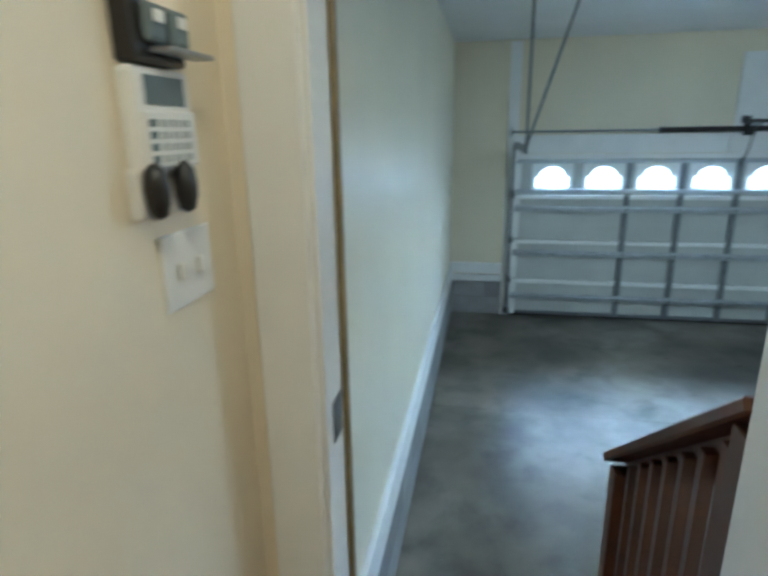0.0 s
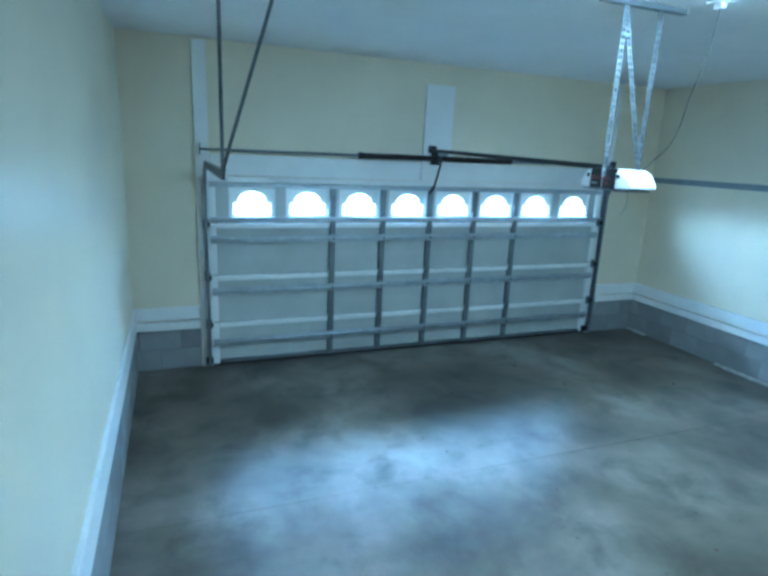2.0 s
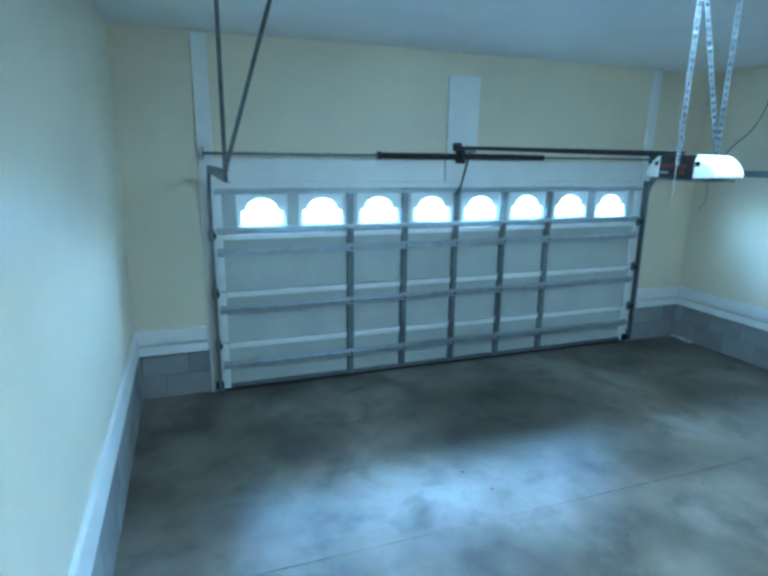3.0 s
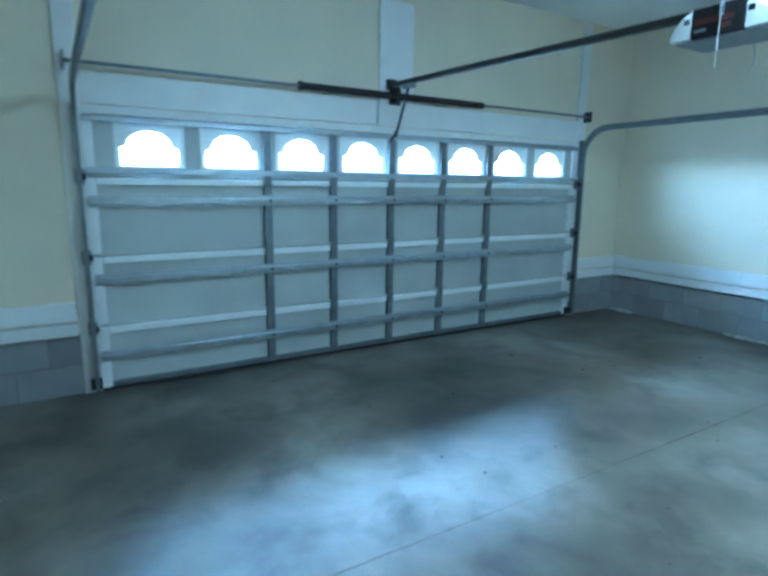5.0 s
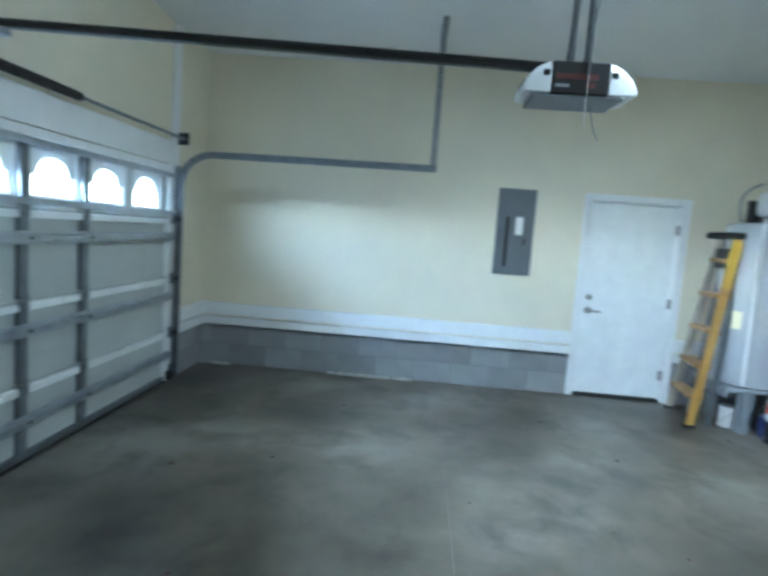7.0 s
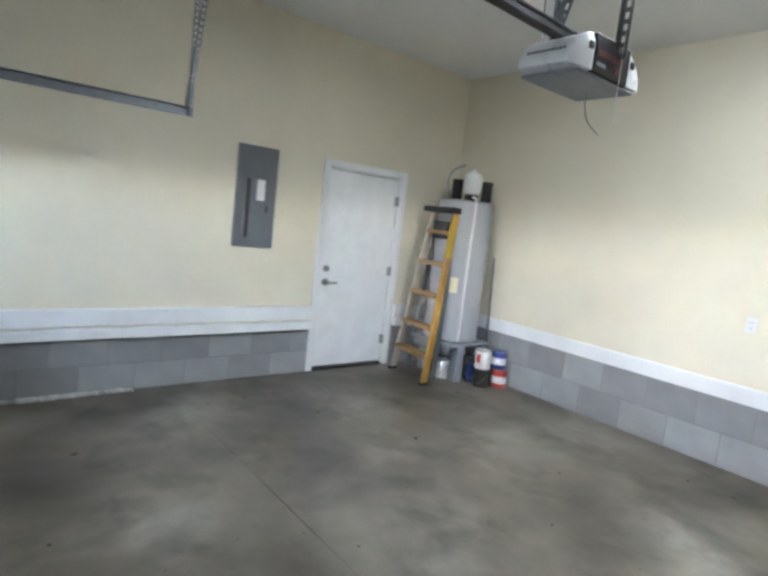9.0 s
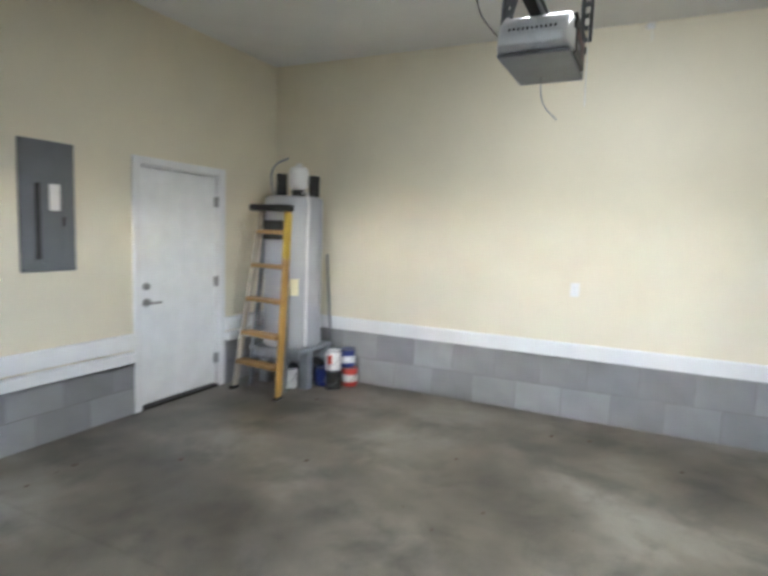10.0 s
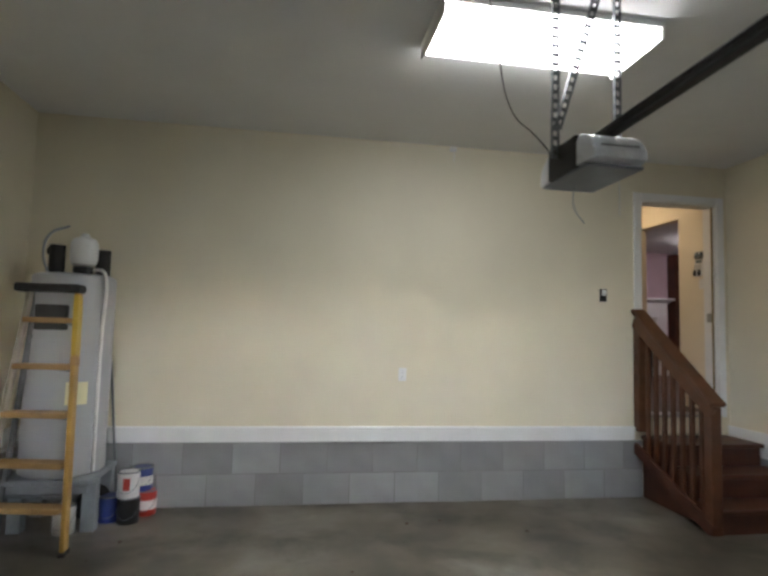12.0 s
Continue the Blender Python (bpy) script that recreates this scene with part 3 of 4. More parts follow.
# ---- east wall: side door, panel ----
d1 = tagged(new("door_1"), "closed white steel side door with lever handle", "door", kind="structure")
leaf = part("leaf", join(bm_box(XE + 0.03, EY0 + 0.03, 0.03, XE + 0.072, EY1 - 0.03, ETOP - 0.03, 0.003)), DWHITE, d1)
for z0, z1 in ((0.25, 0.92), (1.08, 1.82)):
    for y0, y1 in ((EY0 + 0.15, EY0 + 0.43), (EY0 + 0.50, EY1 - 0.15)):
        part("panel", bm_box(XE + 0.0275, y0, z0, XE + 0.030, y1, z1, 0.001), DWHITE, leaf)
for b in (bm_box(XE - 0.018, EY0 - 0.06, 0.0, XE - 0.0005, EY0 + 0.012, ETOP + 0.05, 0.004), bm_box(XE - 0.018, EY1 - 0.012, 0.0, XE - 0.0005, EY1 + 0.06, ETOP + 0.05, 0.004),
          bm_box(XE - 0.016, EY0 + 0.0125, ETOP - 0.012, XE - 0.0005, EY1 - 0.0125, ETOP + 0.05, 0.004)):
    part("casing", b, TRIM, d1)
for b in (bm_box(XE, EY0, 0, XE + T, EY0 + 0.026, ETOP), bm_box(XE, EY1 - 0.026, 0, XE + T, EY1, ETOP), bm_box(XE, EY0 + 0.0265, ETOP - 0.026, XE + T, EY1 - 0.0265, ETOP)):
    part("jamb", b, TRIM, d1)
part("threshold", bm_box(XE - 0.02, EY0 + 0.03, 0, XE + T, EY1 - 0.03, 0.024, 0.004), BLACK, d1)
part("weather_panel", bm_box(XE + 0.10, EY0 + 0.03, 0.024, XE + T - 0.004, EY1 - 0.03, ETOP - 0.027), DWHITE, d1)
hy = EY1 - 0.095
hd = part("lever_handle", join(bm_tube((XE + 0.03, hy, 0.90), (XE + 0.012, hy, 0.90), 0.033, n=20), bm_tube((XE + 0.03, hy, 0.90), (XE - 0.03, hy, 0.90), 0.011),
                               bm_beam((XE - 0.028, hy + 0.008, 0.90), (XE - 0.028, hy - 0.115, 0.897), 0.012, 0.02, bev=0.004)), NICKEL, d1, "dark nickel lever handle")
part("deadbolt", join(bm_tube((XE + 0.03, hy, 1.035), (XE + 0.008, hy, 1.035), 0.031, 0.027, 20), bm_box(XE - 0.006, hy - 0.005, 1.015, XE + 0.01, hy + 0.005, 1.055, 0.002)), NICKEL, d1)
for z in (0.28, 1.03, 1.78):
    part("hinge", join(bm_tube((XE - 0.004, EY0 + 0.03, z - 0.05), (XE - 0.004, EY0 + 0.03, z + 0.05), 0.008, n=10), bm_box(XE + 0.002, EY0 + 0.02, z - 0.048, XE + 0.0295, EY0 + 0.05, z + 0.048)), NICKEL, d1)

pan = thing("breaker_panel", "grey steel electrical breaker panel set in the wall", "electrical panel", (XE, 2.79, 1.2))
part("cover", bm_box(XE - 0.022, 2.605, 1.205, XE, 2.985, 2.085, 0.004), GREYP, pan)
pd = part("panel_door", bm_box(XE - 0.030, 2.675, 1.27, XE - 0.0225, 2.905, 1.82, 0.004), GREYP, pan)
part("finger_strip", bm_box(XE - 0.042, 2.86, 1.29, XE - 0.0305, 2.895, 1.80, 0.004), BLACK, pd)
part("latch", bm_box(XE - 0.036, 2.685, 1.52, XE - 0.0305, 2.705, 1.58, 0.002), BLACK, pd)
part("paper_label", bm_box(XE - 0.0318, 2.72, 1.62, XE - 0.0304, 2.795, 1.80), PLASTIC, pd, "white paper label")
for y, z in ((2.62, 1.22), (2.97, 1.22), (2.62, 2.07), (2.97, 2.07)):
    part("screw", bm_tube((XE - 0.0215, y, z), (XE - 0.026, y, z), 0.006, n=8), BLACK, pan)

# ---- south wall fittings ----
ctl = thing("door_button", "white wall button for the garage door with black base", "wall button", (1.36, YS, 1.9))
part("plate", bm_box(1.325, YS, 1.845, 1.392, YS + 0.014, 1.965, 0.003), BLACK, ctl)
part("button", bm_box(1.337, YS + 0.0145, 1.90, 1.381, YS + 0.026, 1.955, 0.005), PLASTIC, ctl)


def outlet(x, z):
    o = thing("wall_outlet", "white double wall outlet on the cream wall", "outlet", (x, YS, z))
    part("plate", bm_box(x - 0.036, YS, z - 0.058, x + 0.036, YS + 0.006, z + 0.058, 0.002), PLASTIC, o)
    for dz in (-0.02, 0.02):
        s = part("socket", bm_box(x - 0.016, YS + 0.0065, z + dz - 0.013, x + 0.016, YS + 0.010, z + dz + 0.013, 0.002), PLASTIC, o)
        for dx in (-0.007, 0.007):
            part("slot", bm_box(x + dx - 0.0012, YS + 0.0102, z + dz - 0.005, x + dx + 0.0012, YS + 0.0108, z + dz + 0.005), BLACK, s)
    return o


outlet(3.31, 1.12)
cam_dev = thing("ceiling_sensor", "small white sensor high on the wall with a short wire", "sensor", (2.88, YS, 3.2))
part("body", bm_box(2.855, YS, 3.195, 2.915, YS + 0.05, 3.232, 0.008, 2), PLASTIC, cam_dev)
curve_tube("wire", [(2.875, YS + 0.02, 3.197), (2.87, YS + 0.015, 3.15), (2.873, YS + 0.008, 3.10)], 0.004, PLASTIC, cam_dev)

# ---- stairs and railing ----
st = thing("stairs", "brown stained wooden steps down from the house door", "stairs", (0.5, YS, 0))
SX0, SX1, RISE = 0.05, 0.95, FL / 4
NOSE = [0.74, 1.02, 1.30]
for k, y1 in enumerate(NOSE):
    z = FL - RISE * (k + 1)
    y0 = YS + 0.004 if k == 0 else NOSE[k - 1] - 0.03
    part("tread", bm_box(SX0, y0, z - 0.036, SX1 + 0.02, y1, z, 0.006, 2), STAIND, st)
    part("riser", bm_box(SX0 + 0.02, y1 - 0.055, max(0.0, z - RISE), SX1 - 0.005, y1 - 0.03, z - 0.037, 0.002), STAIND, st)
for x in (SX0 - 0.0, SX1 - 0.04):
    zs = [(YS + 0.004, 0.0), (NOSE[2] - 0.06, 0.0), (NOSE[2] - 0.06, FL - 3 * RISE - 0.037), (NOSE[1] - 0.06, FL - 3 * RISE - 0.037), (NOSE[1] - 0.06, FL - 2 * RISE - 0.037),
          (NOSE[0] - 0.06, FL - 2 * RISE - 0.037), (NOSE[0] - 0.06, FL - RISE - 0.037), (YS + 0.004, FL - RISE - 0.037)]
    part("stringer", bm_prism(zs, "x", x, x + 0.038), STAIND, st)

RX = 1.00
RY0, RY1, RZ0, RZ1 = YS + 0.05, 1.25, 1.735, 1.04


def rail_z(y):
    return RZ0 + (RZ1 - RZ0) * (y - RY0) / (RY1 - RY0)


def bottom_z(y):
    return max(0.0, 0.40 - (y - RY0) * 0.42)


rl = thing("stair_railing", "brown stained wooden stair railing with square balusters", "railing", (RX, 0.9, 0))
part("handrail", join(bm_beam((RX, RY0 - 0.045, rail_z(RY0 - 0.045)), (RX, RY1 + 0.06, rail_z(RY1 + 0.06)), 0.14, 0.038, (1, 0, 0), 0.007)), STAIN, rl)
part("fascia_rail", bm_beam((RX + 0.035, RY0 - 0.03, rail_z(RY0) - 0.075), (RX + 0.035, RY1 + 0.045, rail_z(RY1 + 0.045) - 0.075), 0.036, 0.115, (1, 0, 0), 0.004), STAIN, rl)
part("post", bm_box(RX - 0.045, RY0 - 0.045, 0.62, RX + 0.045, RY0 + 0.045, rail_z(RY0) - 0.05, 0.004), STAIN, rl)
part("post", bm_box(RX - 0.045, RY1 - 0.05, 0.0, RX + 0.045, RY1 + 0.04, rail_z(RY1) - 0.06, 0.004), STAIN, rl)
for k in range(1, 8):
    y = RY0 + (RY1 - RY0) * k / 8
    part("baluster", bm_box(RX - 0.018, y - 0.018, bottom_z(y), RX + 0.018, y + 0.018, rail_z(y) - 0.06, 0.003), STAIN, rl)
part("skirt_board", bm_beam((RX + 0.036, RY0 - 0.04, 0.47), (RX + 0.036, RY1 + 0.03, 0.03), 0.034, 0.10, (1, 0, 0), 0.003), STAIND, rl)

# ---- house door frame and hall ----
hf = tagged(new("door_2"), "white painted frame of the open doorway to the house", "door", kind="structure")
HY = YS - T
for b in (bm_box(DX0 - 0.075, YS, FL - 0.02, DX0 + 0.006, YS + 0.018, DTOP + 0.07, 0.004), bm_box(DX1 - 0.006, YS, FL - 0.02, DX1 + 0.075, YS + 0.018, DTOP + 0.07, 0.004),
          bm_box(DX0 + 0.0065, YS, DTOP - 0.006, DX1 - 0.0065, YS + 0.016, DTOP + 0.07, 0.004),
          bm_box(DX0 - 0.10, HY - 0.018, FL, DX0 + 0.006, HY, DTOP + 0.07, 0.004), bm_box(DX1 - 0.006, HY - 0.018, FL, DX1 + 0.075, HY, DTOP + 0.07, 0.004),
          bm_box(DX0 + 0.0065, HY - 0.016, DTOP - 0.006, DX1 - 0.0065, HY, DTOP + 0.07, 0.004)):
    part("casing", b, TRIM, hf)
for b in (bm_box(DX0, HY, FL, DX0 + 0.018, YS, DTOP), bm_box(DX1 - 0.018, HY, FL, DX1, YS, DTOP), bm_box(DX0 + 0.0185, HY, DTOP - 0.018, DX1 - 0.0185, YS, DTOP)):
    part("jamb", b, TRIM, hf)
part("weatherstrip", bm_box(DX0 + 0.0185, YS - 0.045, FL + 0.02, DX0 + 0.03, YS - 0.022, DTOP - 0.02, 0.003), BRASS, hf, "tan foam weatherstrip")
part("strike_plate", bm_box(DX0 + 0.0182, YS - 0.12, FL + 0.91, DX0 + 0.0205, YS - 0.055, FL + 1.0, 0.0008), NICKEL, hf, "dark metal strike plate")
part("sill", bm_box(DX0 + 0.019, HY, FL - 0.02, DX1 - 0.019, YS + 0.03, FL + 0.006, 0.004), NICKEL, hf)

HX0, HX1, HZ, HYS = -0.015, 1.35, FL + 2.44, -2.4
HD0, HD1, HDT = -1.17, -0.43, FL + 2.105
RM0, RMS = -4.7, -4.8                         # far walls of the room beyond
solid("floor_hall", bm_box(RM0, RMS - 0.1, FL - 0.15, HX1 + 0.1, HY - 0.0, FL - 0.001), STAIND, "dark wooden hall floor", "floor", kind="structure")
solid("ceiling_hall", bm_box(RM0, RMS - 0.1, HZ, HX1 + 0.1, HY, HZ + 0.1), CEIL, "white hall ceiling", "ceiling", kind="structure")
solid("wall_hall_west", join(bm_box(HX0 - 0.11, HD1, FL, HX0, HY, HZ), bm_box(HX0 - 0.11, RMS, FL, HX0, HD0, HZ), bm_box(HX0 - 0.11, HD0, HDT, HX0, HD1, HZ)),
      HALL, "warm cream hall wall with alarm keypad", "wall", kind="structure")
solid("wall_hall_north", join(bm_box(HX0, HY - 0.002, FL, DX0 - 0.0, HY - 0.0005, HZ), bm_box(DX1, HY - 0.002, FL, HX1, HY - 0.0005, HZ), bm_box(DX0, HY - 0.002, DTOP, DX1, HY - 0.0005, HZ)),
      HALL, "warm cream hall wall around the garage door frame", "wall", kind="structure")
solid("wall_hall_east", bm_box(HX1, HYS, FL, HX1 + 0.1, HY, HZ), HALL, "warm cream hall wall", "wall", kind="structure")
solid("wall_hall_south", bm_box(HX0, HYS - 0.1, FL, HX1, HYS, HZ), HALL, "warm cream hall wall", "wall", kind="structure")
solid("wall_room_south", bm_box(RM0, RMS - 0.1, FL, HX0 - 0.11, RMS, HZ), MAUVE, "mauve painted wall of the room beyond", "wall", kind="structure")
solid("wall_room_west", bm_box(RM0 - 0.1, RMS, FL, RM0, HY, HZ), MAUVE, "mauve painted wall of the room beyond", "wall", kind="structure")
solid("wall_room_north", bm_box(RM0, HY - 0.1, FL, HX0 - 0.11, HY, HZ), MAUVE, "mauve painted wall of the room beyond", "wall", kind="structure")
# unseen fill lamp, added so the room beyond isn't dark
rmx = thing("room_light", "unseen glowing bowl added to brighten the room beyond", "ceiling light", (-2.4, -3.0, HZ))
part("bowl", bm_lathe([(0.02, -0.10), (0.08, -0.085), (0.11, -0.055), (0.12, -0.001)], 24, (-2.4, -3.0, HZ)), ROOMFILL, rmx, smooth=True)


def fireplace(x0, x1):
    """White surround with a mantel shelf round a dark firebox."""
    fp = thing("fireplace", "white fireplace surround with mantel shelf and dark firebox", "fireplace", ((x0 + x1) / 2, RMS, FL))
    y, zf = RMS, FL + 1.13
    for a in (x0, x1 - 0.24):
        part("column", bm_box(a, y, FL, a + 0.24, y + 0.16, zf, 0.006), TRIM, fp)
        part("plinth", bm_box(a - 0.012, y, FL, a + 0.252, y + 0.175, FL + 0.14, 0.006), TRIM, fp)
    part("frieze", bm_box(x0, y, zf + 0.001, x1, y + 0.16, FL + 1.42, 0.006), TRIM, fp)
    part("moulding", bm_prism([(y, FL + 1.421), (y + 0.17, FL + 1.421), (y + 0.22, FL + 1.47), (y, FL + 1.47)], "x", x0 - 0.04, x1 + 0.04), TRIM, fp)
    part("mantel_shelf", bm_box(x0 - 0.10, y, FL + 1.471, x1 + 0.10, y + 0.26, FL + 1.515, 0.008, 2), TRIM, fp)
    part("firebox", bm_box(x0 + 0.241, y, FL, x1 - 0.241, y + 0.03, zf), BLACK, fp, "black firebox")
    return fp


fireplace(-2.99, -1.62)
cab = thing("tall_cabinet", "tall dark wooden cabinet in the room beyond the hall", "cabinet", (-3.50, RMS + 0.2, FL))
part("body", bm_box(-3.90, RMS + 0.01, FL, -3.11, RMS + 0.24, FL + 2.40, 0.006), STAIND, cab)
for x in (-3.89, -3.50):
    dd = part("door", bm_box(x, RMS + 0.241, FL + 0.08, x + 0.38, RMS + 0.26, FL + 2.35, 0.004), STAIND, cab)
    part("handle", bm_tube((x + (0.35 if x < -3.6 else 0.03), RMS + 0.275, FL + 0.9), (x + (0.35 if x < -3.6 else 0.03), RMS + 0.275, FL + 1.05), 0.006, n=8), NICKEL, dd)
hl = thing("hall_light", "warm round glass ceiling light in the hall", "ceiling light", (0.6, -0.9, HZ))
part("base", bm_lathe([(0.13, 0), (0.13, -0.02), (0.11, -0.025)][::-1], 24, (0.6, -0.9, HZ)), NICKEL, hl)
part("bowl", bm_lathe([(0.02, -0.10), (0.08, -0.085), (0.11, -0.055), (0.12, -0.026)], 24, (0.6, -0.9, HZ)), BULB, hl, smooth=True)

# alarm keypad, key holder, remote holder, switch plate on the hall wall
KX = HX0
ky = -0.09
kp = thing("alarm_keypad", "white alarm keypad with grey display and flip door", "keypad", (KX, ky, 2.2750))
part("body", bm_box(KX, ky - 0.065, 2.2400, KX + 0.026, ky + 0.065, 2.3700, 0.008, 2), PLASTIC, kp)
part("display", bm_box(KX + 0.0262, ky - 0.045, 2.3250, KX + 0.0275, ky + 0.045, 2.3600, 0.0005), LCD, kp, "grey display")
flip = part("flip_door", bm_box(KX + 0.0262, ky - 0.060, 2.2470, KX + 0.032, ky + 0.060, 2.3180, 0.003), PLASTIC, kp)
for r in range(4):
    for c in range(3):
        part("key", bm_box(KX + 0.0322, ky - 0.030 + c * 0.026, 2.2550 + r * 0.0145, KX + 0.034, ky - 0.010 + c * 0.026, 2.2640 + r * 0.0145, 0.0006), DPANEL, flip)
    part("key", bm_box(KX + 0.0322, ky - 0.052, 2.2550 + r * 0.0145, KX + 0.034, ky - 0.038, 2.2640 + r * 0.0145, 0.0006), LCD, flip)
bx = thing("remote_holder", "black wall box with two small remotes and grey clip", "remote holder", (KX, ky, 2.4))
part("box", bm_box(KX, ky - 0.060, 2.374, KX + 0.03, ky + 0.055, 2.445, 0.004), BLACK, bx)
for y in (ky - 0.045, ky + 0.008):
    r = part("remote", bm_box(KX + 0.0305, y, 2.395, KX + 0.045, y + 0.038, 2.44, 0.006, 2), LCD, bx)
    part("button", bm_box(KX + 0.0452, y + 0.008, 2.418, KX + 0.047, y + 0.030, 2.432, 0.0008), PLASTIC, r)
part("clip", bm_box(KX + 0.0305, ky - 0.035, 2.385, KX + 0.062, ky + 0.075, 2.392, 0.002), NICKEL, bx)
ho = thing("key_fob_holder", "white wall holder with two dark oval fobs", "key holder", (KX, ky, 2.2150))
part("plate", bm_box(KX, ky - 0.070, 2.1850, KX + 0.018, ky + 0.052, 2.2500, 0.006, 2), PLASTIC, ho)
for y in (ky - 0.054, ky + 0.014):
    b = bm_lathe([(0.004, -0.034), (0.011, -0.029), (0.0155, -0.012), (0.0165, 0.006), (0.013, 0.026), (0.005, 0.035)], 16, (KX + 0.0325, y, 2.2200))
    part("fob", b, BLACK, ho, "dark brown oval fob", smooth=True)
sw = thing("light_switch", "white double toggle light switch plate", "light switch", (KX, 0.04, 2.05))
part("plate", bm_box(KX, -0.112, 2.045, KX + 0.007, 0.022, 2.155, 0.002), PLASTIC, sw)
for y in (-0.080, -0.030):
    part("toggle", bm_box(KX + 0.0072, y, 2.088, KX + 0.018, y + 0.010, 2.112, 0.002), PLASTIC, sw)

# ---- water heater corner ----
TX, TY, TR = 5.95, 0.66, 0.285
ws = thing("heater_stand", "grey steel stand under the water heater", "stand", (TX, TY, 0))
part("top_plate", bm_box(TX - 0.30, YS + 0.07, 0.365, TX + 0.30, TY + 0.30, 0.405, 0.012, 2), GREYSTAND, ws)
for x in (TX - 0.245, TX + 0.245):
    for y in (TY - 0.24, TY + 0.10):
        part("leg", join(bm_box(x - 0.045, y - 0.045, 0, x + 0.045, y - 0.038, 0.366), bm_box(x - 0.045, y - 0.038, 0, x - 0.038, y + 0.045, 0.366),
                         bm_box(x - 0.037, y + 0.038, 0, x + 0.045, y + 0.045, 0.366)), GREYSTAND, ws)
part("apron", bm_box(TX - 0.28, TY + 0.27, 0.31, TX + 0.28, TY + 0.285, 0.364, 0.003), GREYSTAND, ws)

wh = thing("water_heater", "tall light grey water heater on a stand", "water heater", (TX, TY, 0.405))
part("tank", bm_lathe([(TR - 0.02, 0.406), (TR, 0.42), (TR, 1.83), (TR - 0.006, 1.85), (TR - 0.04, 1.865)], 40, (TX, TY, 0)), TANK, wh, smooth=True)
part("seam_band", bm_lathe([(TR + 0.002, 0.46), (TR + 0.003, 0.462), (TR + 0.003, 0.474), (TR + 0.002, 0.476)], 40, (TX, TY, 0)), TANK, wh)
ax, ay = TX - 0.255, TY + 0.145
curve_tube("drain_pipe", [(ax + 0.10, ay - 0.06, 1.90), (ax + 0.03, ay - 0.02, 1.895), (ax - 0.005, ay, 1.86), (ax - 0.005, ay, 1.40), (ax - 0.005, ay, 0.80), (ax - 0.005, ay, 0.43)], 0.013, PLASTIC, wh, "white plastic drain pipe")
a = radians(122)
part("rating_label", bm_prism([(TX + (TR + 0.002 + d) * math.cos(a + t), TY + (TR + 0.002 + d) * math.sin(a + t)) for t, d in [(k * 0.1 - 0.25, 0) for k in range(6)] + [(0.25 - k * 0.1, 0.0015) for k in range(6)]],
                              "z", 0.92, 1.08), YELLOW, wh, "pale yellow energy label")
ex = thing("expansion_tank", "white round expansion tank on top of the heater", "expansion tank", (TX - 0.02, TY - 0.02, 1.866))
part("vessel", bm_lathe([(0.05, 0.0), (0.085, 0.02), (0.098, 0.06), (0.098, 0.17), (0.08, 0.215), (0.03, 0.235), (0.028, 0.255), (0.02, 0.26)], 28, (TX - 0.05, TY + 0.0, 1.93)), PLASTIC, ex, smooth=True)
part("base_ring", bm_lathe([(0.07, 1.866), (0.07, 1.93), (0.05, 1.935)], 20, (TX - 0.05, TY, 0)), BLACK, ex)
for x, y, h in ((TX + 0.13, TY + 0.03, 0.22), (TX - 0.15, TY - 0.12, 0.21)):
    pi = thing("pipe_insulation", "black foam-wrapped water pipe on the heater", "pipe", (x, y, 1.866), group="heater pipes")
    part("foam", join(bm_tube((x, y, 1.866), (x, y, 1.866 + h), 0.054, n=16), bm_tube((x, y, 1.866 + h - 0.04), (x + 0.06, y - 0.05, 1.866 + h - 0.04), 0.04, n=14)), RUBBER, pi, smooth=True)
curve_tube("flex_conduit", [(TX + 0.16, TY + 0.10, 1.865), (TX + 0.19, TY + 0.12, 2.03), (TX + 0.16, TY + 0.10, 2.16), (TX + 0.06, TY + 0.02, 2.24)], 0.010, GREYSTAND, None, "grey flexible conduit bent over the heater", "conduit")


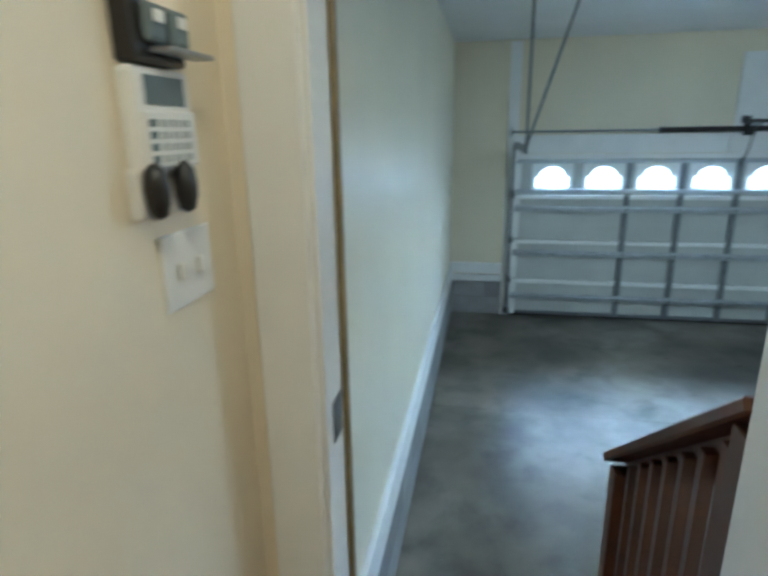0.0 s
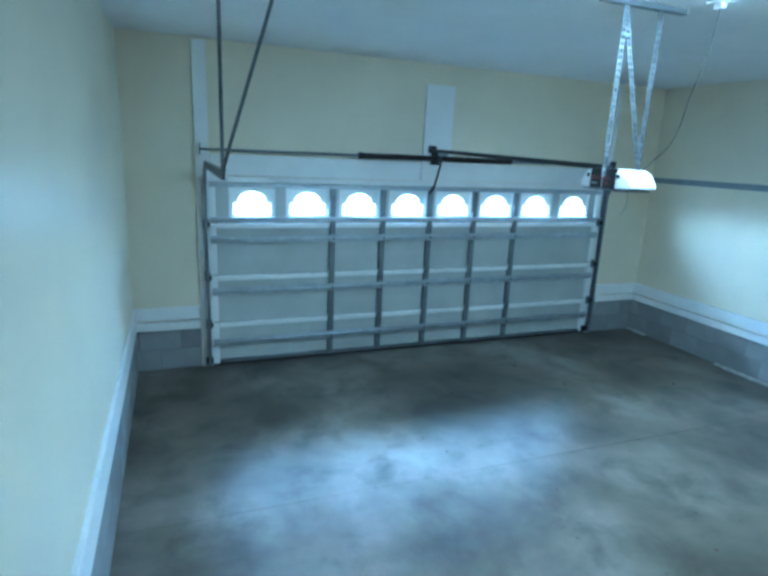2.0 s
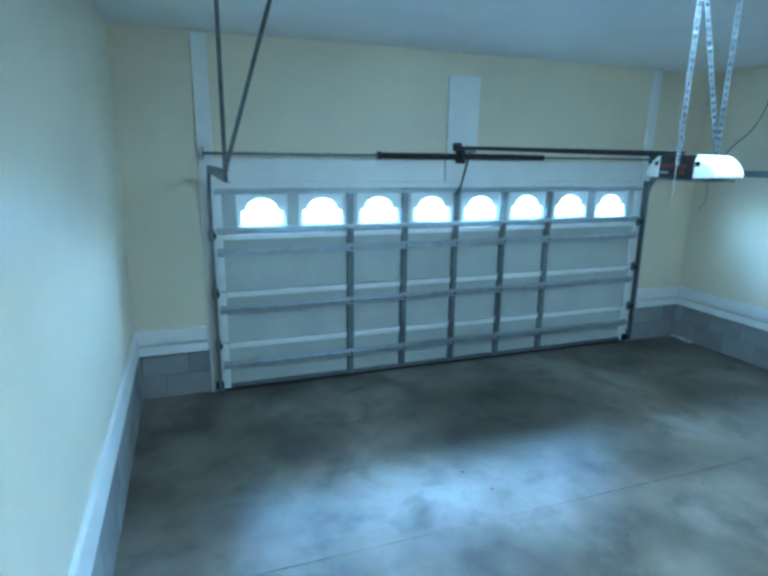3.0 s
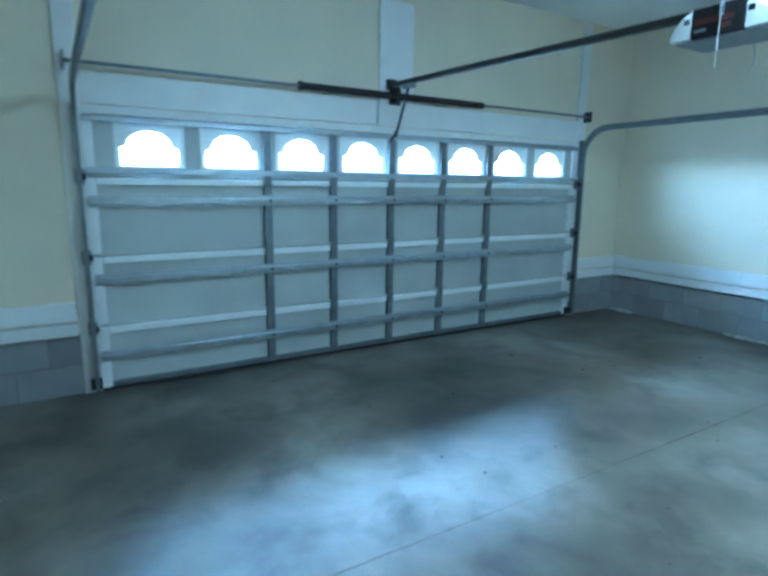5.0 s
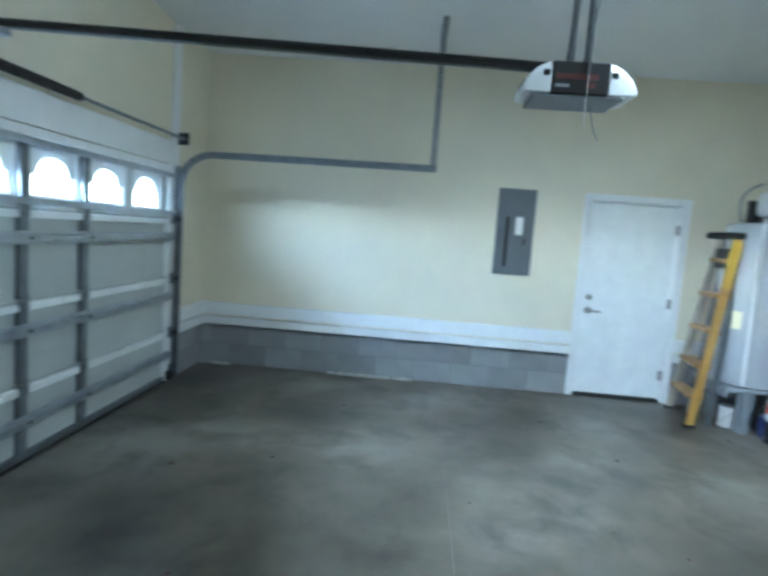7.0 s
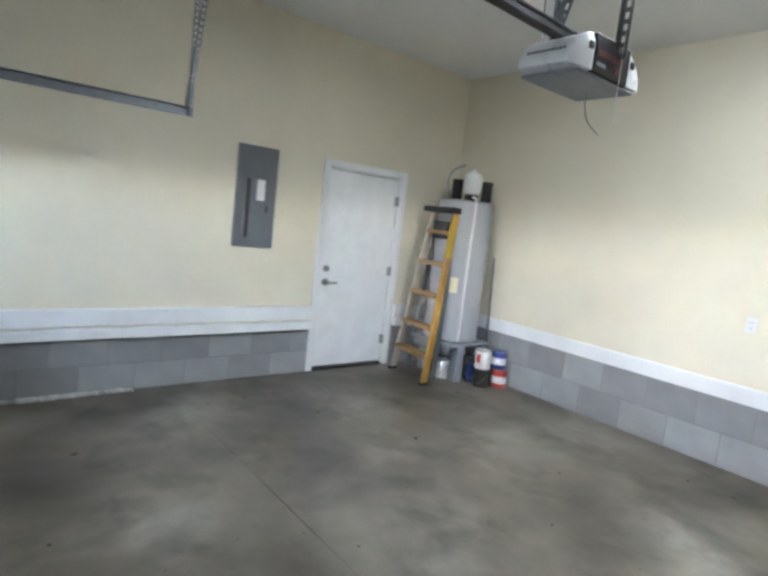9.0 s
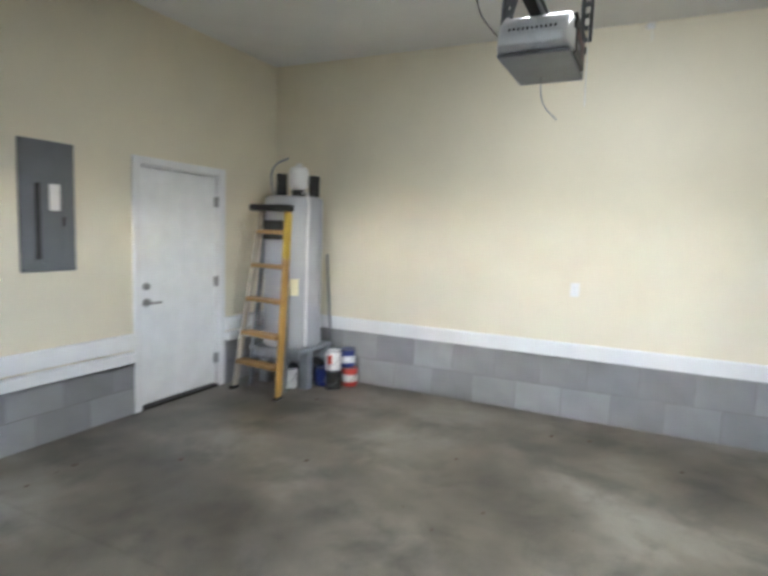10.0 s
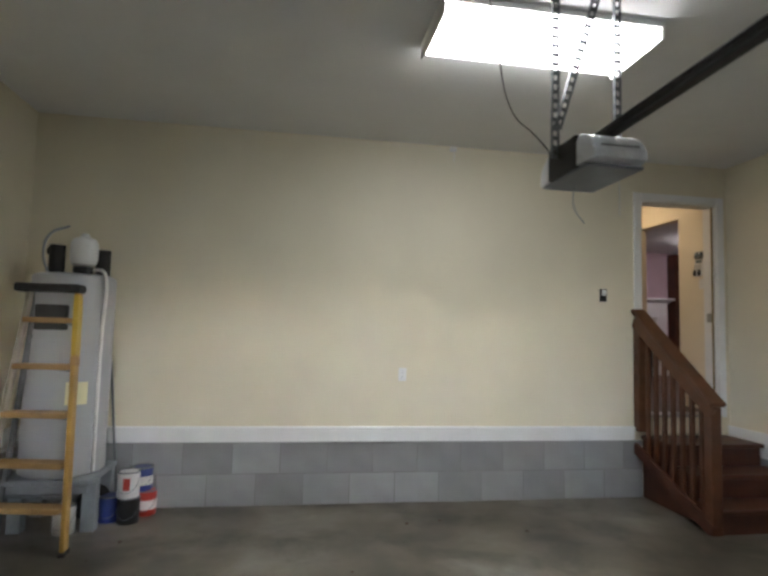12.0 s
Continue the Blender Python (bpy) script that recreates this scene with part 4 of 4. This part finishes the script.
# ---- step ladder, folded and leaning ----
def ladder():
    lad = thing("step_ladder", "folded orange wooden-look step ladder leaning by the heater", "ladder", (5.970, 1.060, 0))
    p0, p1 = Vector((5.700, 1.210, 0)), Vector((6.280, 1.130, 0))
    q0, q1 = Vector((5.820, 0.930, 1.72)), Vector((6.150, 0.900, 1.72))
    part("side_rail", bm_beam(p0, q0, 0.030, 0.080, (1, 0, 0), 0.005), OAKFG, lad, "orange rail")
    part("rail_sticker", bm_beam(p0.lerp(q0, 0.74), p0.lerp(q0, 0.985), 0.034, 0.084, (1, 0, 0), 0.002), STICKER, lad, "bright yellow rail sticker")
    part("rail_joint", bm_beam(p0.lerp(q0, 0.70), p0.lerp(q0, 0.735), 0.036, 0.088, (1, 0, 0), 0.003), TREAD, lad)
    part("side_rail", bm_beam(p1, q1, 0.026, 0.070, (1, 0, 0), 0.005), PALERAIL, lad, "pale rail with its glossy sheen put into the colour")
    for k in range(5):
        f = (k + 0.72) / 5.35 if k else 0.16
        a, c = p0.lerp(q0, f), p1.lerp(q1, f)
        s = part("step", bm_beam(a + Vector((0.016, 0.0, 0)), c - Vector((0.016, 0, 0)), 0.038, 0.13, (0, 0, 1), 0.006), TREAD, lad)
        part("brace", bm_beam(a + Vector((0.02, 0, -0.03)), a + Vector((0.10, 0, -0.018)), 0.004, 0.016, (0, 1, 0)), GALV, s)
    part("top_cap", bm_box(5.785, 0.830, 1.715, 6.215, 1.020, 1.775, 0.016, 2), RUBBER, lad, "dark plastic top cap")
    for a, c in (((5.780, 1.010, 0.0), (5.850, 0.865, 1.72)), ((6.230, 0.960, 0.0), (6.130, 0.855, 1.72))):
        part("back_leg", bm_beam(a, c, 0.028, 0.045, (1, 0, 0), 0.004), GALV, lad, "grey metal back leg")
    for z in (0.30, 0.85, 1.40):
        f = z / 1.72
        part("back_brace", bm_beam(Vector((5.780, 1.010, 0)).lerp(Vector((5.850, 0.865, 1.72)), f), Vector((6.230, 0.960, 0)).lerp(Vector((6.130, 0.855, 1.72)), f), 0.02, 0.02, (0, 0, 1)), GALV, lad)
    part("hook_holder", bm_box(5.875, 0.890, 1.45, 6.090, 0.970, 1.63, 0.012, 2), BLACK, lad)
    for p in (p0, p1):
        part("foot", bm_box(p.x - 0.024, p.y - 0.048, 0, p.x + 0.024, p.y + 0.05, 0.03, 0.006), RUBBER, lad)
    return lad


ladder()


# ---- paint cans, bucket, stick ----
def can(x, y, z, r, h, body, label, band=None):
    c = thing("paint_can", label, "paint can", (x, y, z), group="paint cans")
    part("body", bm_lathe([(r * 0.97, 0), (r, 0.004), (r, h - 0.006), (r * 0.97, h - 0.002)], 24, (x, y, z)), body, c, smooth=True)
    part("rim", bm_lathe([(r * 1.02, h - 0.008), (r * 1.03, h - 0.004), (r * 1.02, h), (r * 0.86, h), (r * 0.84, h - 0.004)], 24, (x, y, z)), GALV, c)
    if band:
        part("label_band", bm_lathe([(r * 1.004, h * 0.25), (r * 1.008, h * 0.26), (r * 1.008, h * 0.62), (r * 1.004, h * 0.63)], 24, (x, y, z)), band, c)
    curve_tube("bail", [(x - r * 1.02, y, z + h * 0.75), (x - r * 0.7, y + r * 0.85, z + h * 0.35), (x, y + r * 1.12, z + h * 0.22), (x + r * 0.7, y + r * 0.85, z + h * 0.35), (x + r * 1.02, y, z + h * 0.75)], 0.002, GALV, c)
    return c


can(5.480, 0.610, 0.0, 0.080, 0.19, BLACK, "black paint can on the floor under a white one", None)
can(5.490, 0.605, 0.191, 0.080, 0.19, PLASTIC, "white paint can with a red mark stacked on a black one", None)
can(5.400, 0.425, 0.0, 0.080, 0.19, RED, "red and white paint can on the floor", PLASTIC)
can(5.435, 0.425, 0.191, 0.078, 0.18, BLUE, "blue and white paint can stacked on a red one", PLASTIC)
can(5.630, 0.560, 0.0, 0.080, 0.19, BLUE, "dark blue paint can by the heater stand", None)
can(5.860, 0.800, 0.0, 0.072, 0.20, PLASTIC, "white paint can under the heater stand", None)
for ob, x, y, z in ((bpy.data.objects["paint_can.001"], 5.490, 0.605, 0.191),):
    patch = bm_prism([(x + (0.0815 + d) * math.cos(a), y + (0.0815 + d) * math.sin(a)) for a, d in [(1.35 + k * 0.15, 0) for k in range(5)] + [(1.95 - k * 0.15, 0.001) for k in range(5)]], "z", z + 0.06, z + 0.15)
    part("label_patch", patch, RED, ob, "red printed patch")
bk = thing("mop_stick", "thin dark grey stick leaning on the back wall", "stick", (5.70, 0.55, 0))
part("pole", bm_tube((5.62, 0.40, 0.0), (5.775, YS + 0.02, 1.30), 0.010, n=10), GREYP, bk)
bd = solid("black_bag", bm_lathe([(0.10, 0.0), (0.14, 0.05), (0.13, 0.15), (0.07, 0.23), (0.03, 0.25)], 14, (5.76, 0.49, 0)), RUBBER, "crumpled black bag under the heater stand", "bag", smooth=True)

# ---- loose mortar along the foot of the east wall ----
rng = random.Random(4)
crumbs = []
for k in range(120):
    y = rng.choice((3.9, 4.15, 4.35, 4.45, 5.85)) + rng.uniform(-0.16, 0.16)
    s = rng.uniform(0.006, 0.028)
    b = bmesh.new()
    bmesh.ops.create_icosphere(b, subdivisions=1, radius=s)
    for v in b.verts:
        v.co = Vector((XE - 0.02 - rng.random() ** 2 * 0.06 + v.co.x * rng.uniform(0.7, 1.3), y + v.co.y * 1.4, max(0.0, s * 0.35 + v.co.z * 0.6 * rng.uniform(0.7, 1.2))))
    crumbs.append(b)
solid("mortar_crumbs", join(*crumbs), CHALK, "pale crumbled mortar along the foot of the blocks", "rubble", kind="stuff")

# ---- dry leaves and grit on the floor ----
grit = []
for k in range(46):
    x, y, s = rng.uniform(2.2, 6.2), rng.uniform(0.6, 5.2), rng.uniform(0.004, 0.016)
    b = bmesh.new()
    bmesh.ops.create_icosphere(b, subdivisions=1, radius=s)
    for v in b.verts:
        v.co = Vector((x + v.co.x * rng.uniform(0.8, 1.8), y + v.co.y * rng.uniform(0.8, 1.8), max(0.0, s * 0.15 + v.co.z * 0.3)))
    grit.append(b)
solid("floor_grit", join(*grit), STAIND, "dark bits of dry leaf and grit on the concrete", "debris", kind="stuff")

# ---- blocks at the foot of the walls ----
BL = 0.40
bmesh_block = {}


def block_mesh(w, BH):
    key = round(w, 2), BH
    if key not in bmesh_block:
        bmesh_block[key] = mesh_of("block", bm_box(0.003, 0, 0.004, w - 0.004, 0.016, BH - 0.004, 0.0015), BLOCK)
    return bmesh_block[key]


def course(wall, x, y, length, turn, top=ZB):
    BH = top / 2
    back = join(bm_box(0, 0, 0, length, 0.013, top - 0.002))
    bmesh.ops.transform(back, matrix=pose(x, y, 0, 0, 0, turn), verts=back.verts)
    part("mortar_bed", back, MORTAR, wall)
    for row in range(2):
        u = 0.0
        w = BL if row == 0 else BL / 2
        while u < length - 0.02:
            w = min(w, length - u)
            if w > 0.03:
                ob = new("block", block_mesh(w, BH))
                ob.parent = wall
                ob.matrix_basis = pose(x, y, row * BH, 0, 0, turn)
                ob.matrix_basis = ob.matrix_basis @ Matrix.Translation((u, 0.0, 0))
            u += w
            w = BL


course(wall_e, XE, EY1 + 0.06, YN - EY1 - 0.06, 90)
course(wall_e, XE, YS, EY0 - 0.06 - YS, 90)
course(wall_s, DX1 + 0.0, YS, XE - DX1 - 0.02, 0, 0.531)
course(wall_w, 0, YN, YN - YS, -90)
course(wall_n, GX0 - 0.11, YN, GX0 - 0.13, 180)
course(wall_n, XE - 0.02, YN, XE - 0.02 - GX1 - 0.11, 180)
